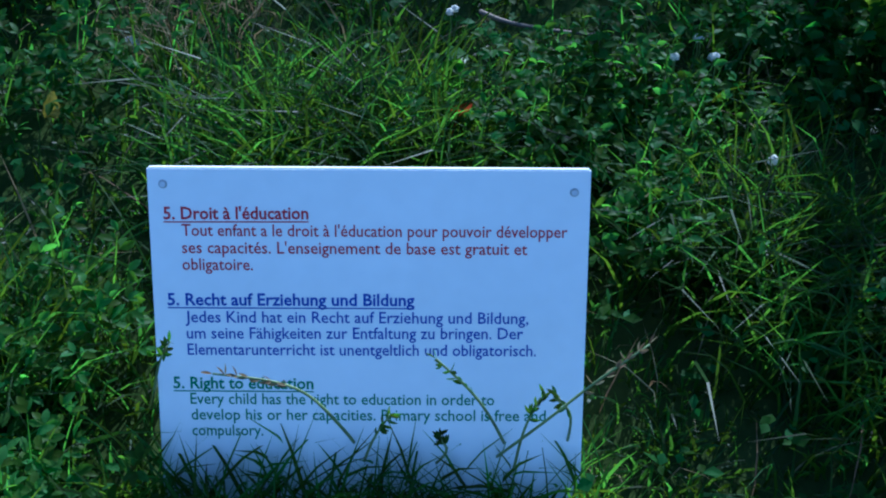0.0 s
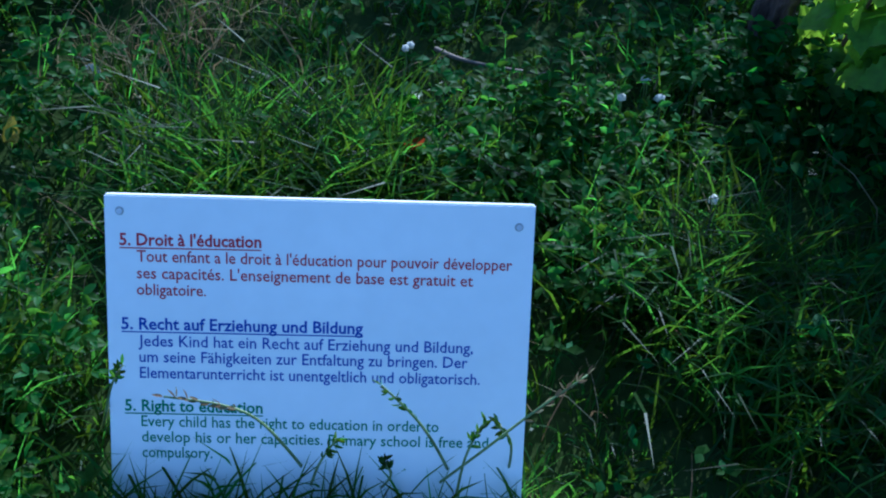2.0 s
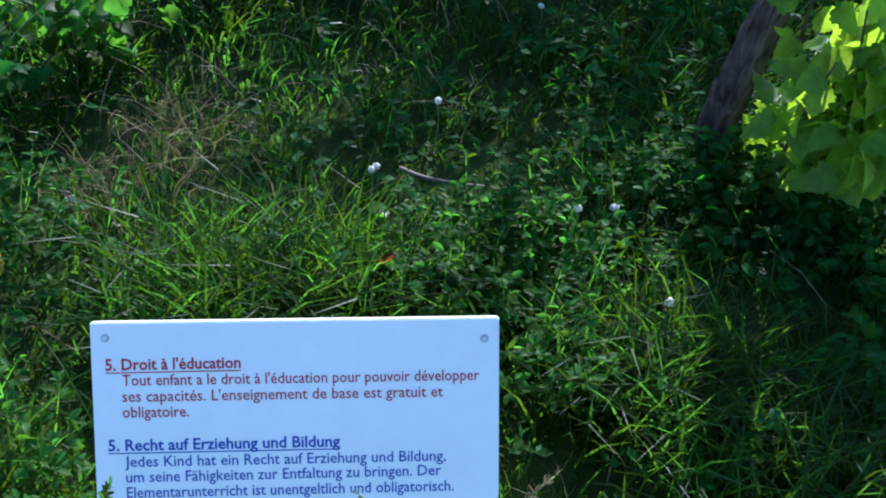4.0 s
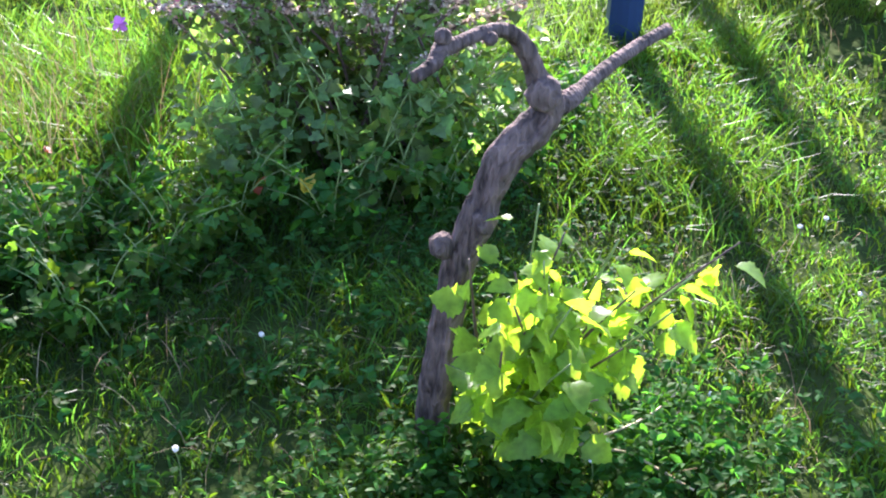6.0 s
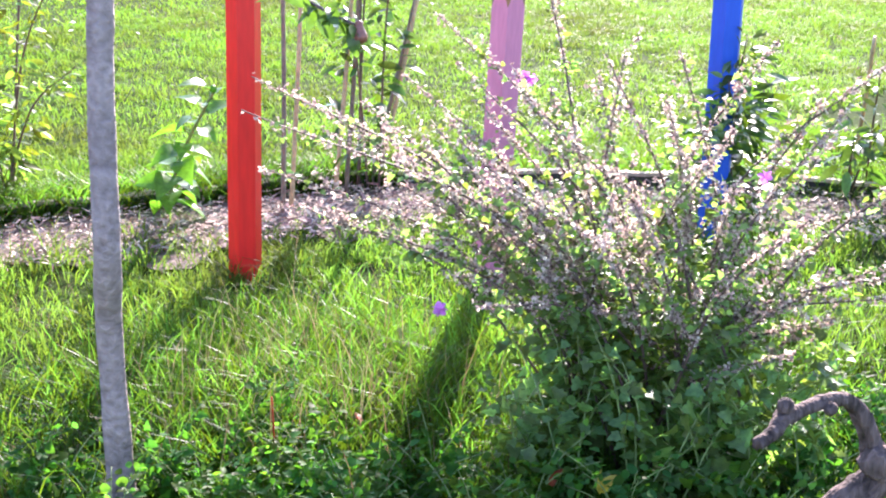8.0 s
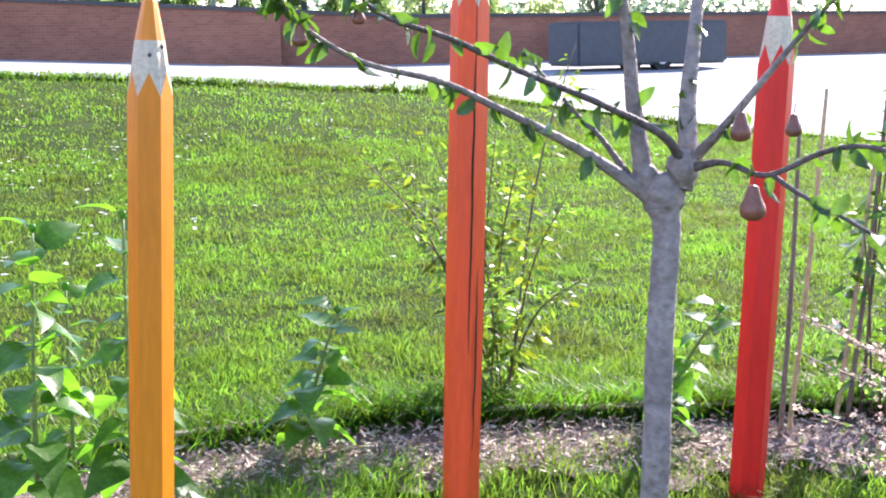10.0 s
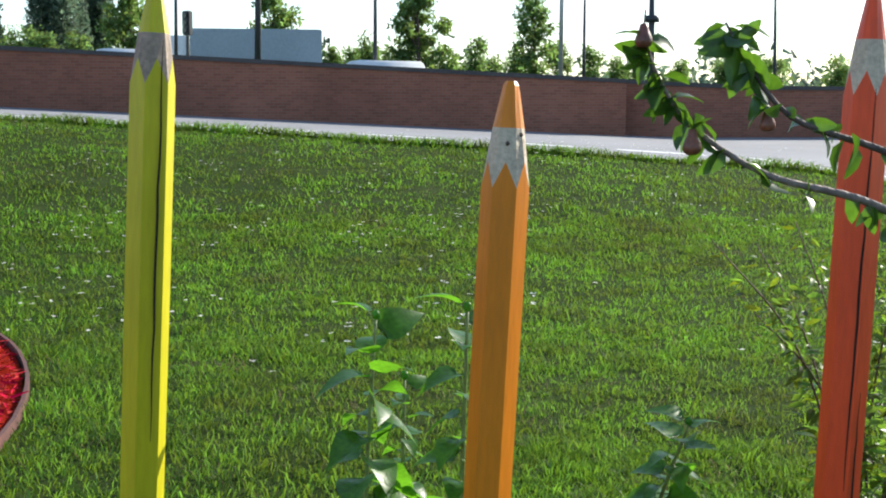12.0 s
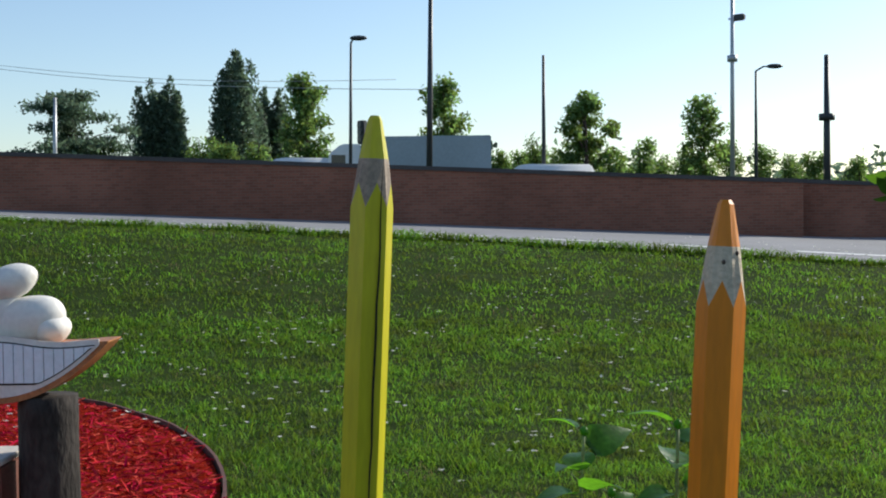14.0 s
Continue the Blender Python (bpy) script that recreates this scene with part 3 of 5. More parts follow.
def gnarl(pts, sides=16, steps=6, rough=0.085, amp=0.07, seed=1, slim=1.0):
    P = smooth_path(pts, steps)
    P[:, 3] *= slim
    for i in range(len(P)):
        P[i, 3] *= 1 + amp * math.sin(i * 1.3 + seed) * math.sin(i * 0.47 + seed * 2)
    return tube(P, sides, rough, seed)


trunk_pts = [(0.7455, 1.501, 0.09969, 0.034), (0.7531, 1.485, 0.1876, 0.033), (0.7663, 1.481, 0.2799, 0.031), (0.7783, 1.463, 0.3885, 0.03), (0.7972, 1.44, 0.4712, 0.033), (0.8173, 1.431, 0.5337, 0.029), (0.8423, 1.421, 0.5985, 0.032), (0.8826, 1.416, 0.6374, 0.031), (0.9066, 1.414, 0.6708, 0.028), (0.8896, 1.405, 0.7118, 0.025)]
low = list(trunk_pts[0])
trunk_pts = [(low[0] - 0.004, low[1], -0.02, 0.037)] + trunk_pts
part("trunk", np_mesh("trunk", *gnarl(local(trunk_pts, vine), seed=2, slim=0.86), VINE_BARK, True), vine)
arm_l = [(0.8967, 1.406, 0.6961, 0.021), (0.8794, 1.399, 0.7388, 0.017), (0.8571, 1.393, 0.7821, 0.0155), (0.8279, 1.382, 0.8098, 0.014), (0.787, 1.364, 0.8183, 0.0135), (0.7453, 1.342, 0.817, 0.013), (0.7112, 1.319, 0.8188, 0.017), (0.6891, 1.297, 0.8072, 0.013), (0.661, 1.279, 0.8004, 0.011)]
part("arm", np_mesh("arm", *gnarl(local(arm_l, vine), 10, seed=3, slim=0.85), VINE_BARK, True), vine)
arm_r = [(0.9132, 1.411, 0.6706, 0.02), (0.9472, 1.425, 0.6729, 0.017), (1.017, 1.495, 0.6709, 0.013), (1.099, 1.572, 0.6675, 0.013), (1.18, 1.638, 0.6651, 0.012), (1.247, 1.685, 0.6627, 0.012)]
part("arm", np_mesh("arm", *gnarl(local(arm_r, vine), 10, seed=5, slim=0.85), VINE_BARK, True), vine)
for (x, y, z), r in (((0.7514, 1.451, 0.4411), 0.022), ((0.7108, 1.316, 0.8363), 0.012), ((0.7899, 1.349, 0.8131), 0.010), ((0.8897, 1.389, 0.7041), 0.026), ((0.8061, 1.414, 0.4937), 0.022)):
    V, F = blob((x - 0.751, y - 1.511, z), r, 1.1, int(x * 999), 2)
    part("burl", np_mesh("burl", V, F, VINE_BARK, True), vine, "rounded woody knot")

# vine shoots with backlit leaves
shoot = thing("vine_shoots", (0.92, 1.40, 0), "bright yellow green vine shoots with lobed backlit leaves", "vine")
r = np.random.default_rng(11)
tops = [(0.7361, 1.282, 0.5111), (0.8669, 1.341, 0.5495), (0.879, 1.271, 0.5352), (0.9727, 1.282, 0.5006), (0.9648, 1.204, 0.4578), (1.07, 1.225, 0.4518), (1.168, 1.262, 0.4711), (1.038, 1.212, 0.4061), (0.7884, 1.234, 0.4502), (0.8667, 1.207, 0.4484), (0.7681, 1.227, 0.3794), (0.8605, 1.189, 0.3622), (0.955, 1.212, 0.3537), (0.8126, 1.224, 0.2873), (0.9103, 1.191, 0.285), (0.881, 1.325, 0.4141), (0.9581, 1.301, 0.3695), (0.8447, 1.263, 0.4983), (0.8087, 1.286, 0.4736), (0.8963, 1.218, 0.2148)]
at, way, ln = [], [], []
for i, q in enumerate(tops):
    q = np.array(q)
    b = np.array([0.90 + 0.08 * r.uniform(-1, 1), 1.50 + 0.05 * r.uniform(-1, 1), 0.0])
    P = smooth_path([(*b, 0.004), (*(b * 0.45 + q * 0.55 + np.array([0, 0, 0.02])), 0.003), (*q, 0.0015)], 5)
    part("shoot", np_mesh("shoot", *tube(local(P, shoot), 5), GREEN_STEM if i % 2 else STEM, True), shoot)
    for k in range(11 + (i > 6) * 9):
        f = 0.3 + 0.7 * (k + 0.5) / 11 if k < 11 else r.uniform(0.2, 0.75)
        c = P[min(len(P) - 1, int(f * (len(P) - 1)))][:3]
        d = r.normal(size=3) * np.array([1, 1, 0.6])
        d[2] -= 0.25
        at.append(c + d / np.linalg.norm(d) * r.uniform(0.015, 0.05))
        way.append(d)
        ln.append(r.uniform(0.042, 0.070) * (1.15 - 0.45 * f))
at, way, ln = np.array(at), np.array(way), np.array(ln)
loc = np.array(shoot.location)
for i in range(len(at)):
    V, F = leaves(at[i:i + 1] - loc, way[i:i + 1], ln[i:i + 1], ln[i:i + 1] * 1.15, TOOTHED, r, 0.25, 0.4, 0.2)
    part("leaf", np_mesh("leaf", V, F, VINE_LEAF, True), shoot)


# ---- mallow bush ----
def stem_plant(name, base, label, category, stems, leaf_m, leaf_kind, leaf_len, leaf_n, stem_m, seed, seeds=None, flowers=(), spread=0.05, r0=0.004):
    ob = thing(name, base, label, category)
    r = np.random.default_rng(seed)
    LV, SV = [], []
    o = np.array(base)
    for q in stems:
        q = np.array(q) - o
        b = np.array([r.uniform(-1, 1) * spread, r.uniform(-1, 1) * spread, 0])
        mid = b * 0.45 + q * 0.55 + np.array([0, 0, 0.08 * np.linalg.norm(q)])
        mid[:2] = b[:2] * 0.55 + q[:2] * 0.45
        P = smooth_path([(*b, r0), (*mid, r0 * 0.8), (*q, r0 * 0.35)], 7)
        part("stem", np_mesh("stem", *tube(P, 5), stem_m, True), ob)
        m = leaf_n
        f = r.uniform(0.08, 0.97, m) ** 0.85
        c = np.array([P[min(len(P) - 1, int(k * (len(P) - 1)))][:3] for k in f]) + r.normal(size=(m, 3)) * 0.012
        d = r.normal(size=(m, 3)) * np.array([1, 1, 0.45])
        L = leaf_len * r.uniform(0.6, 1.3, m) * (1.25 - 0.75 * f)
        c = c + d / np.linalg.norm(d, axis=1)[:, None] * (L * r.uniform(0.2, 1.3, m))[:, None]
        c[:, 2] = np.maximum(c[:, 2], 0.02)
        LV.append(leaves(c, d, L, L * leaf_kind[1], leaf_kind[0], r, 0.2, 0.3, 0.4))
        if seeds:
            # whorls of dry calyces strung along the upper cane, with a few short side spikes
            side = [P[int(k * (len(P) - 1))][:3] for k in r.uniform(0.45, 0.9, 3)]
            runs = [P[int(0.42 * (len(P) - 1)):, :3]] + [np.array([a, a + (P[-1, :3] - P[0, :3]) * 0.09 + r.normal(size=3) * 0.035]) for a in side]
            for j, run in enumerate(runs):
                m = int(seeds * (0.7 if j == 0 else 0.1))
                u = np.round(r.uniform(0, 1, m) * (len(run) - 1) * 9) / 9 if j == 0 else r.uniform(0, 1, m)
                a = np.minimum(u.astype(int), len(run) - 2)
                for p in run[a] + (run[a + 1] - run[a]) * (u - a)[:, None] + r.normal(size=(m, 3)) * 0.0055:
                    SV.append((p, r.uniform(0.0026, 0.0056)))
    part("foliage", np_mesh("foliage", *join(LV), leaf_m, True), ob)["kind"] = "stuff"
    if SV:
        items = []
        c = np.array([p for p, _ in SV])
        sz = np.array([s for _, s in SV])
        for _ in range(2):
            items.append(leaves(c, r.normal(size=c.shape), sz * 2.2, sz * 2.0, FLAKE, r, 0.6, 0.2))
        part("seed_head", np_mesh("seed_head", *join(items), SEED, False), ob, "dry pinkish beige seed heads")["kind"] = "stuff"
    for p in flowers:
        a = np.repeat(np.array([p]) - o, 7, 0)
        w = np.array([[math.cos(k * 0.9), 0.2, math.sin(k * 0.9)] for k in range(7)])
        V, F = leaves(a, w, np.full(7, 0.022), np.full(7, 0.02), OVAL, r, 0.2, 0.2)
        part("flower", np_mesh("flower", V, F, PINK, True), ob, "small mauve pink mallow flower")
    return ob


r = np.random.default_rng(21)
stems = []
for i in range(50):
    a = r.uniform(0, 2 * math.pi)
    k = math.sqrt(r.uniform(0.02, 1))
    tilt = radians(6 + (50 if math.sin(a) < 0 else 46) * k)
    length = r.uniform(0.62, 1.02) if i % 4 else r.uniform(0.95, 1.22)
    stems.append((0.95 + length * math.sin(tilt) * math.cos(a), 2.88 + 0.8 * length * math.sin(tilt) * math.sin(a), max(0.2, length * math.cos(tilt))))
for i in range(14):
    stems.append((r.uniform(-0.12, 0.42), r.uniform(2.75, 3.5), r.uniform(0.62, 1.0)))
stems += [(0.3377, 3.803, 0.8446), (0.1488, 3.372, 0.7638), (0.5322, 3.43, 0.8343), (0.625, 3.344, 0.9443), (0.9258, 3.202, 1.019), (1.012, 3.024, 0.8906), (0.3963, 3.434, 0.7723), (0.7326, 3.304, 0.8984), (1.142, 2.874, 0.854), (1.423, 2.837, 0.9086), (1.804, 2.645, 0.8998), (1.576, 2.468, 0.6086), (0.2097, 3.085, 0.6215), (0.2606, 3.261, 0.8044), (0.4101, 3.349, 1.096), (0.7071, 3.54, 1.333)]
stem_plant("mallow_bush", (0.98, 2.85, 0), "tall straggly mallow bush covered in dry pinkish seed heads", "bush", stems, MALLOW_LEAF, (LOBED, 0.95), 0.031, 76, STEM, 22, seeds=175,
           flowers=((0.3643, 2.757, 0.4262), (1.18, 2.722, 0.7675), (0.6946, 3.426, 0.8891), (0.6764, 3.424, 0.8962)), spread=0.24, r0=0.0045)
# dense low leaves at the foot of the bush
for i, (x, y, h) in enumerate(((0.62, 2.62, 0.36), (0.92, 2.52, 0.42), (1.2, 2.55, 0.38), (0.75, 2.78, 0.5), (1.1, 2.75, 0.5))):
    rr = np.random.default_rng(140 + i)
    st_ = [(x + rr.uniform(-0.2, 0.2), y + rr.uniform(-0.16, 0.16), h * rr.uniform(0.5, 1.1)) for _ in range(12)]
    stem_plant("mallow_seedling", (x, y, 0), "leafy young mallow with broad lobed green leaves", "shrub", st_, MALLOW_LEAF, (LOBED, 1.0), 0.050, 18, GREEN_STEM, 150 + i, spread=0.10, r0=0.003)

# broad-leaved weeds in front of the bush
WEEDS = [(0.55, 2.4), (0.3, 2.55), (0.75, 2.3), (1.05, 2.32), (0.1, 2.3), (-0.05, 2.45), (-0.3, 1.75), (-0.42, 1.55), (1.3, 2.5), (0.2, 2.1), (-0.15, 2.75), (1.5, 2.7), (-0.45, 2.3), (-0.25, 2.2), (-0.1, 2.05), (0.38, 2.3), (-0.62, 2.6), (-0.32, 2.58), (0.02, 2.62), (-0.55, 2.05), (0.12, 2.45)]
for i, (x, y) in enumerate(WEEDS):
    rr = np.random.default_rng(50 + i)
    st_ = [(x + rr.uniform(-0.16, 0.16), y + rr.uniform(-0.13, 0.13), rr.uniform(0.1, 0.26)) for _ in range(9)]
    stem_plant("weed", (x, y, 0), "low leafy green weed growing under the mallow bush", "weed", st_, CLOVER if i % 3 else HERB, (LOBED if i % 2 else OVAL, 0.85), 0.034, 20, GREEN_STEM, 60 + i, spread=0.06, r0=0.002)
# second mallow clump and a young vine on the sunny side
rr = np.random.default_rng(33)
for i, (x, y, h) in enumerate(((2.75, 2.7, 0.5), (3.0, 3.2, 0.7), (2.95, 3.55, 0.8))):
    st_ = [(x + rr.uniform(-0.34, 0.34), y + rr.uniform(-0.3, 0.3), h * rr.uniform(0.5, 1.1)) for _ in range(18)]
    stem_plant("mallow_bush", (x, y, 0), "pale sunlit mallow clump with dry seed heads", "bush", st_, MALLOW_LEAF, (LOBED, 0.9), 0.042, 34, STEM, 90 + i, spread=0.10, seeds=90, r0=0.004)
st_ = [(2.98 + rr.uniform(-0.34, 0.3), 4.25 + rr.uniform(-0.25, 0.25), rr.uniform(0.3, 0.95)) for _ in range(16)]
stem_plant("young_vine", (2.98, 4.25, 0), "young yellow green vine on a short brown stump", "vine", st_, VINE_LEAF, (TOOTHED, 1.05), 0.075, 22, STEM, 97, spread=0.06, r0=0.005)
DEAD_LEAF = mat("dead_leaf", (0.30, 0.10, 0.04), 0.7, 0.2, 20, 80, through_light=0.3, island=0.8)
m_ = 170
at = np.c_[rr.normal(2.78, 0.16, m_), rr.normal(4.15, 0.12, m_), np.abs(rr.normal(0.06, 0.05, m_)) + 0.02]
L = rr.uniform(0.03, 0.07, m_)
tagged(new("dead_leaves", np_mesh("dead_leaves", *leaves(at, rr.normal(size=(m_, 3)), L, L * 0.8, LOBED, rr, 0.4, 0.5), DEAD_LEAF, True)), "heap of dry reddish brown leaves under the young vine", "leaves", kind="stuff")

# ---- pear tree ----
pear = thing("pear_tree", (-0.42, 2.53, 0), "young pear tree with smooth grey trunk and a few reddish pears", "tree")
tr = [(-0.43, 2.53, -0.02, 0.037), (-0.428, 2.53, 0.2, 0.033), (-0.424, 2.532, 0.5, 0.0315), (-0.3973, 2.454, 0.7144, 0.0315), (-0.3978, 2.519, 0.9721, 0.0305), (-0.3945, 2.559, 1.128, 0.0305), (-0.3902, 2.59, 1.249, 0.031), (-0.4018, 2.604, 1.31, 0.038)]
part("trunk", np_mesh("trunk", *gnarl(local(tr, pear), 14, 5, 0.02, 0.05, 4), PEAR_BARK, True), pear)
BRANCHES = [
    [(-0.4065, 2.601, 1.298, 0.024), (-0.4581, 2.587, 1.346, 0.017), (-0.5775, 2.50, 1.440, 0.0115), (-0.7214, 2.358, 1.535, 0.008), (-0.808, 2.264, 1.588, 0.007), (-0.9252, 2.153, 1.628, 0.0055), (-1.024, 2.092, 1.701, 0.0045), (-1.07, 2.058, 1.777, 0.0035), (-1.092, 2.048, 1.848, 0.002)],
    [(-0.4424, 2.606, 1.334, 0.024), (-0.4514, 2.607, 1.421, 0.02), (-0.4679, 2.609, 1.518, 0.017), (-0.4842, 2.594, 1.707, 0.012), (-0.5184, 2.543, 1.929, 0.006)],
    [(-0.3677, 2.615, 1.34, 0.026), (-0.3548, 2.636, 1.42, 0.022), (-0.358, 2.667, 1.541, 0.018), (-0.3483, 2.785, 1.8, 0.012), (-0.4009, 2.906, 2.093, 0.006)],
    [(-0.3603, 2.609, 1.397, 0.013), (-0.3996, 2.539, 1.462, 0.01), (-0.50, 2.45, 1.525, 0.008), (-0.6409, 2.296, 1.600, 0.007), (-0.7605, 2.188, 1.668, 0.006), (-0.8706, 2.083, 1.718, 0.0045), (-0.9331, 2.044, 1.809, 0.003), (-0.9562, 2.029, 1.856, 0.002)],
    [(-0.3476, 2.607, 1.385, 0.012), (-0.2739, 2.557, 1.404, 0.007), (-0.1838, 2.488, 1.385, 0.006), (-0.07765, 2.458, 1.435, 0.006), (0.002597, 2.417, 1.45, 0.005), (0.09171, 2.368, 1.427, 0.0045), (0.2099, 2.319, 1.396, 0.004), (0.3213, 2.286, 1.43, 0.003), (0.4066, 2.287, 1.483, 0.002)],
    [(-0.172, 2.489, 1.385, 0.006), (-0.1218, 2.434, 1.356, 0.005), (-0.0162, 2.379, 1.304, 0.004), (0.09652, 2.322, 1.245, 0.0035), (0.168, 2.3, 1.214, 0.003)],
    [(-0.3358, 2.614, 1.409, 0.013), (-0.2875, 2.57, 1.461, 0.01), (-0.2372, 2.548, 1.522, 0.008), (-0.1186, 2.514, 1.671, 0.005), (-0.006455, 2.503, 1.792, 0.003)],
    [(-0.4739, 2.572, 1.374, 0.009), (-0.5455, 2.628, 1.455, 0.006), (-0.6074, 2.686, 1.502, 0.005), (-0.7513, 2.811, 1.638, 0.003)],
]
at, way, ln = [], [], []
r = np.random.default_rng(5)
for b, P in enumerate(BRANCHES):
    S = smooth_path(P, 5)
    # branches 3, 4, 5 and 7 take the bark with painted-in shade
    part("branch", np_mesh("branch", *tube(local(S, pear), 7, 0.05, b), PEAR_BARK if b in (0, 1, 2, 6) else SHADED_BARK, True), pear)
    for i in range(8 if b in (0, 3) else 6, len(S)):
        for _ in range(int(r.integers(0, 3)) + (2 if b in (0, 3) and i > len(S) - 14 else 0) + (2 if b > 3 and i > len(S) - 7 else 0)):
            d = r.normal(size=3)
            d[2] -= 0.9
            at.append(S[i][:3] + r.normal(size=3) * 0.008)
            way.append(d)
            ln.append(r.uniform(0.034, 0.058))
at, way, ln = np.array(at) - np.array(pear.location), np.array(way), np.array(ln)
for i in range(min(300, len(at))):
    V, F = leaves(at[i:i + 1], way[i:i + 1], ln[i:i + 1], ln[i:i + 1] * 0.52, OVAL, r, 0.35, 0.5)
    part("leaf", np_mesh("leaf", V, F, FRUIT_LEAF, True), pear)


for (x, y, z), q in (((-0.402, 2.605, 1.325), 0.043), ((-0.362, 2.612, 1.385), 0.034), ((-0.44, 2.606, 1.36), 0.030)):
    V, F = blob((x + 0.42, y - 2.53, z), q, 1.25, int(z * 999), 3)
    part("knot", np_mesh("knot", V, F, PEAR_BARK, True), pear, "swollen grey knot at the fork")


def pear_fruit(p, s=1.0):
    prof = [(0.002, 0.0), (0.012, -0.004), (0.0145, -0.016), (0.019, -0.030), (0.026, -0.044), (0.028, -0.056), (0.024, -0.068), (0.012, -0.075), (0.003, -0.073)]
    V, F, k = [], [], 12
    for rad, z in prof:
        V += [(rad * s * math.cos(i * 2 * math.pi / k), rad * s * math.sin(i * 2 * math.pi / k), z * s) for i in range(k)]
    for j in range(len(prof) - 1):
        F += [(j * k + i, j * k + (i + 1) % k, j * k + k + (i + 1) % k, j * k + k + i) for i in range(k)]
    o = part("pear", np_mesh("pear", np.array(V) + np.array(p) - np.array(pear.location), F, PEAR, True), pear, "ripening reddish brown pear")
    st_ = np.array([(0, 0, -0.002, 0.0012), (0.002, 0.001, 0.02, 0.0014)])
    st_[:, :3] += np.array(p) - np.array(pear.location)
    part("stalk", np_mesh("stalk", *tube(st_, 5), STEM), o)


for p, s in (((-0.2089, 2.43, 1.372), 0.95), ((-0.2378, 2.515, 1.511), 0.8), ((0.1621, 2.303, 1.228), 0.62), ((-0.135, 2.421, 1.513), 0.6), ((-1.085, 2.031, 1.86), 0.5), ((-1.021, 2.079, 1.70), 0.55), ((-0.9042, 2.078, 1.73), 0.45)):
    pear_fruit(p, s)


# ---- canes, saplings, sunflowers ----
def rod(name, a, b, r0, r1, material, label, category, group=""):
    ob = thing(name, (a[0], a[1], 0), label, category, group)
    P = smooth_path([(a[0], a[1], -0.03, r0), (*((np.array(a) + np.array(b)) / 2 + np.array([0.008, 0, 0])), (r0 + r1) / 2), (*b, r1)], 5)
    part("cane", np_mesh("cane", *tube(local(P, ob), 7, 0.04, 3), material, True), ob)
    for k in (0.25, 0.5, 0.75):
        q = P[int(k * (len(P) - 1))]
        V, F = blob(q[:3] - np.array(ob.location), q[3] * 1.25, 0.6, 2)
        part("node", np_mesh("node", V, F, material, True), ob)
    return ob


CANES = [((-0.1277, 4.998, 0), (-0.08429, 5.018, 1.321), CANE_DARK), ((-0.09636, 5.026, 0), (0.01615, 5.061, 1.456), CANE), ((0.09591, 5.25, 0), (0.2273, 5.233, 1.24), CANE), ((0.1476, 5.282, 0), (0.2692, 5.296, 1.474), CANE_DARK), ((0.254, 5.383, 0), (0.6189, 5.419, 1.425), CANE_DARK), ((0.2931, 5.387, 0), (0.5737, 5.378, 1.281), CANE), ((2.516, 5.206, 0), (2.37, 4.782, 0.7895), CANE)]
for a, b, m in CANES:
    rod("support_cane", a, b, 0.011, 0.008, m, "thin bamboo cane pushed upright into the bed", "cane", "canes of the bed")
rr = np.random.default_rng(41)
for base, tops_, lab, ln_, n_ in (
        ((0.2651, 5.339, 0), [(0.2615, 5.254, 1.31), (0.386, 5.223, 1.147), (0.1759, 5.145, 0.9118), (0.328, 5.313, 1.521)], "slender sapling with narrow willowy leaves tied to canes", 0.11, 60),
        ((1.771, 4.871, 0), [(1.581, 4.261, 0.7173), (1.553, 4.032, 0.6763), (1.455, 4.123, 0.5793), (1.656, 4.308, 0.8766)], "young sapling with drooping narrow green leaves", 0.12, 130),
        ((2.502, 5.103, 0), [(2.298, 4.538, 0.6879), (2.35, 4.451, 0.4927), (2.186, 4.46, 0.4282)], "young sapling with drooping narrow green leaves", 0.11, 44),
        ((-1.421, 5.303, 0), [(-1.323, 5, 1.288), (-1.226, 4.98, 1.173), (-1.434, 4.926, 1.035), (-0.9119, 4.788, 0.7102), (-0.9902, 4.866, 1.048), (-1.662, 5.077, 1.304), (-1.803, 5.04, 1.209), (-1.836, 4.599, 1.26), (-1.687, 4.633, 1.006), (-1.066, 5.521, 1.655)], "peach shrub with thin stems and drooping pale leaves", 0.078, 95)):
    stem_plant("sapling", base, lab, "sapling", tops_, PEACH_LEAF if "peach" in lab else FRUIT_LEAF, (LANCE, 0.36), ln_, n_, STEM, int(100 + 10 * base[0]), spread=0.07, r0=0.006)


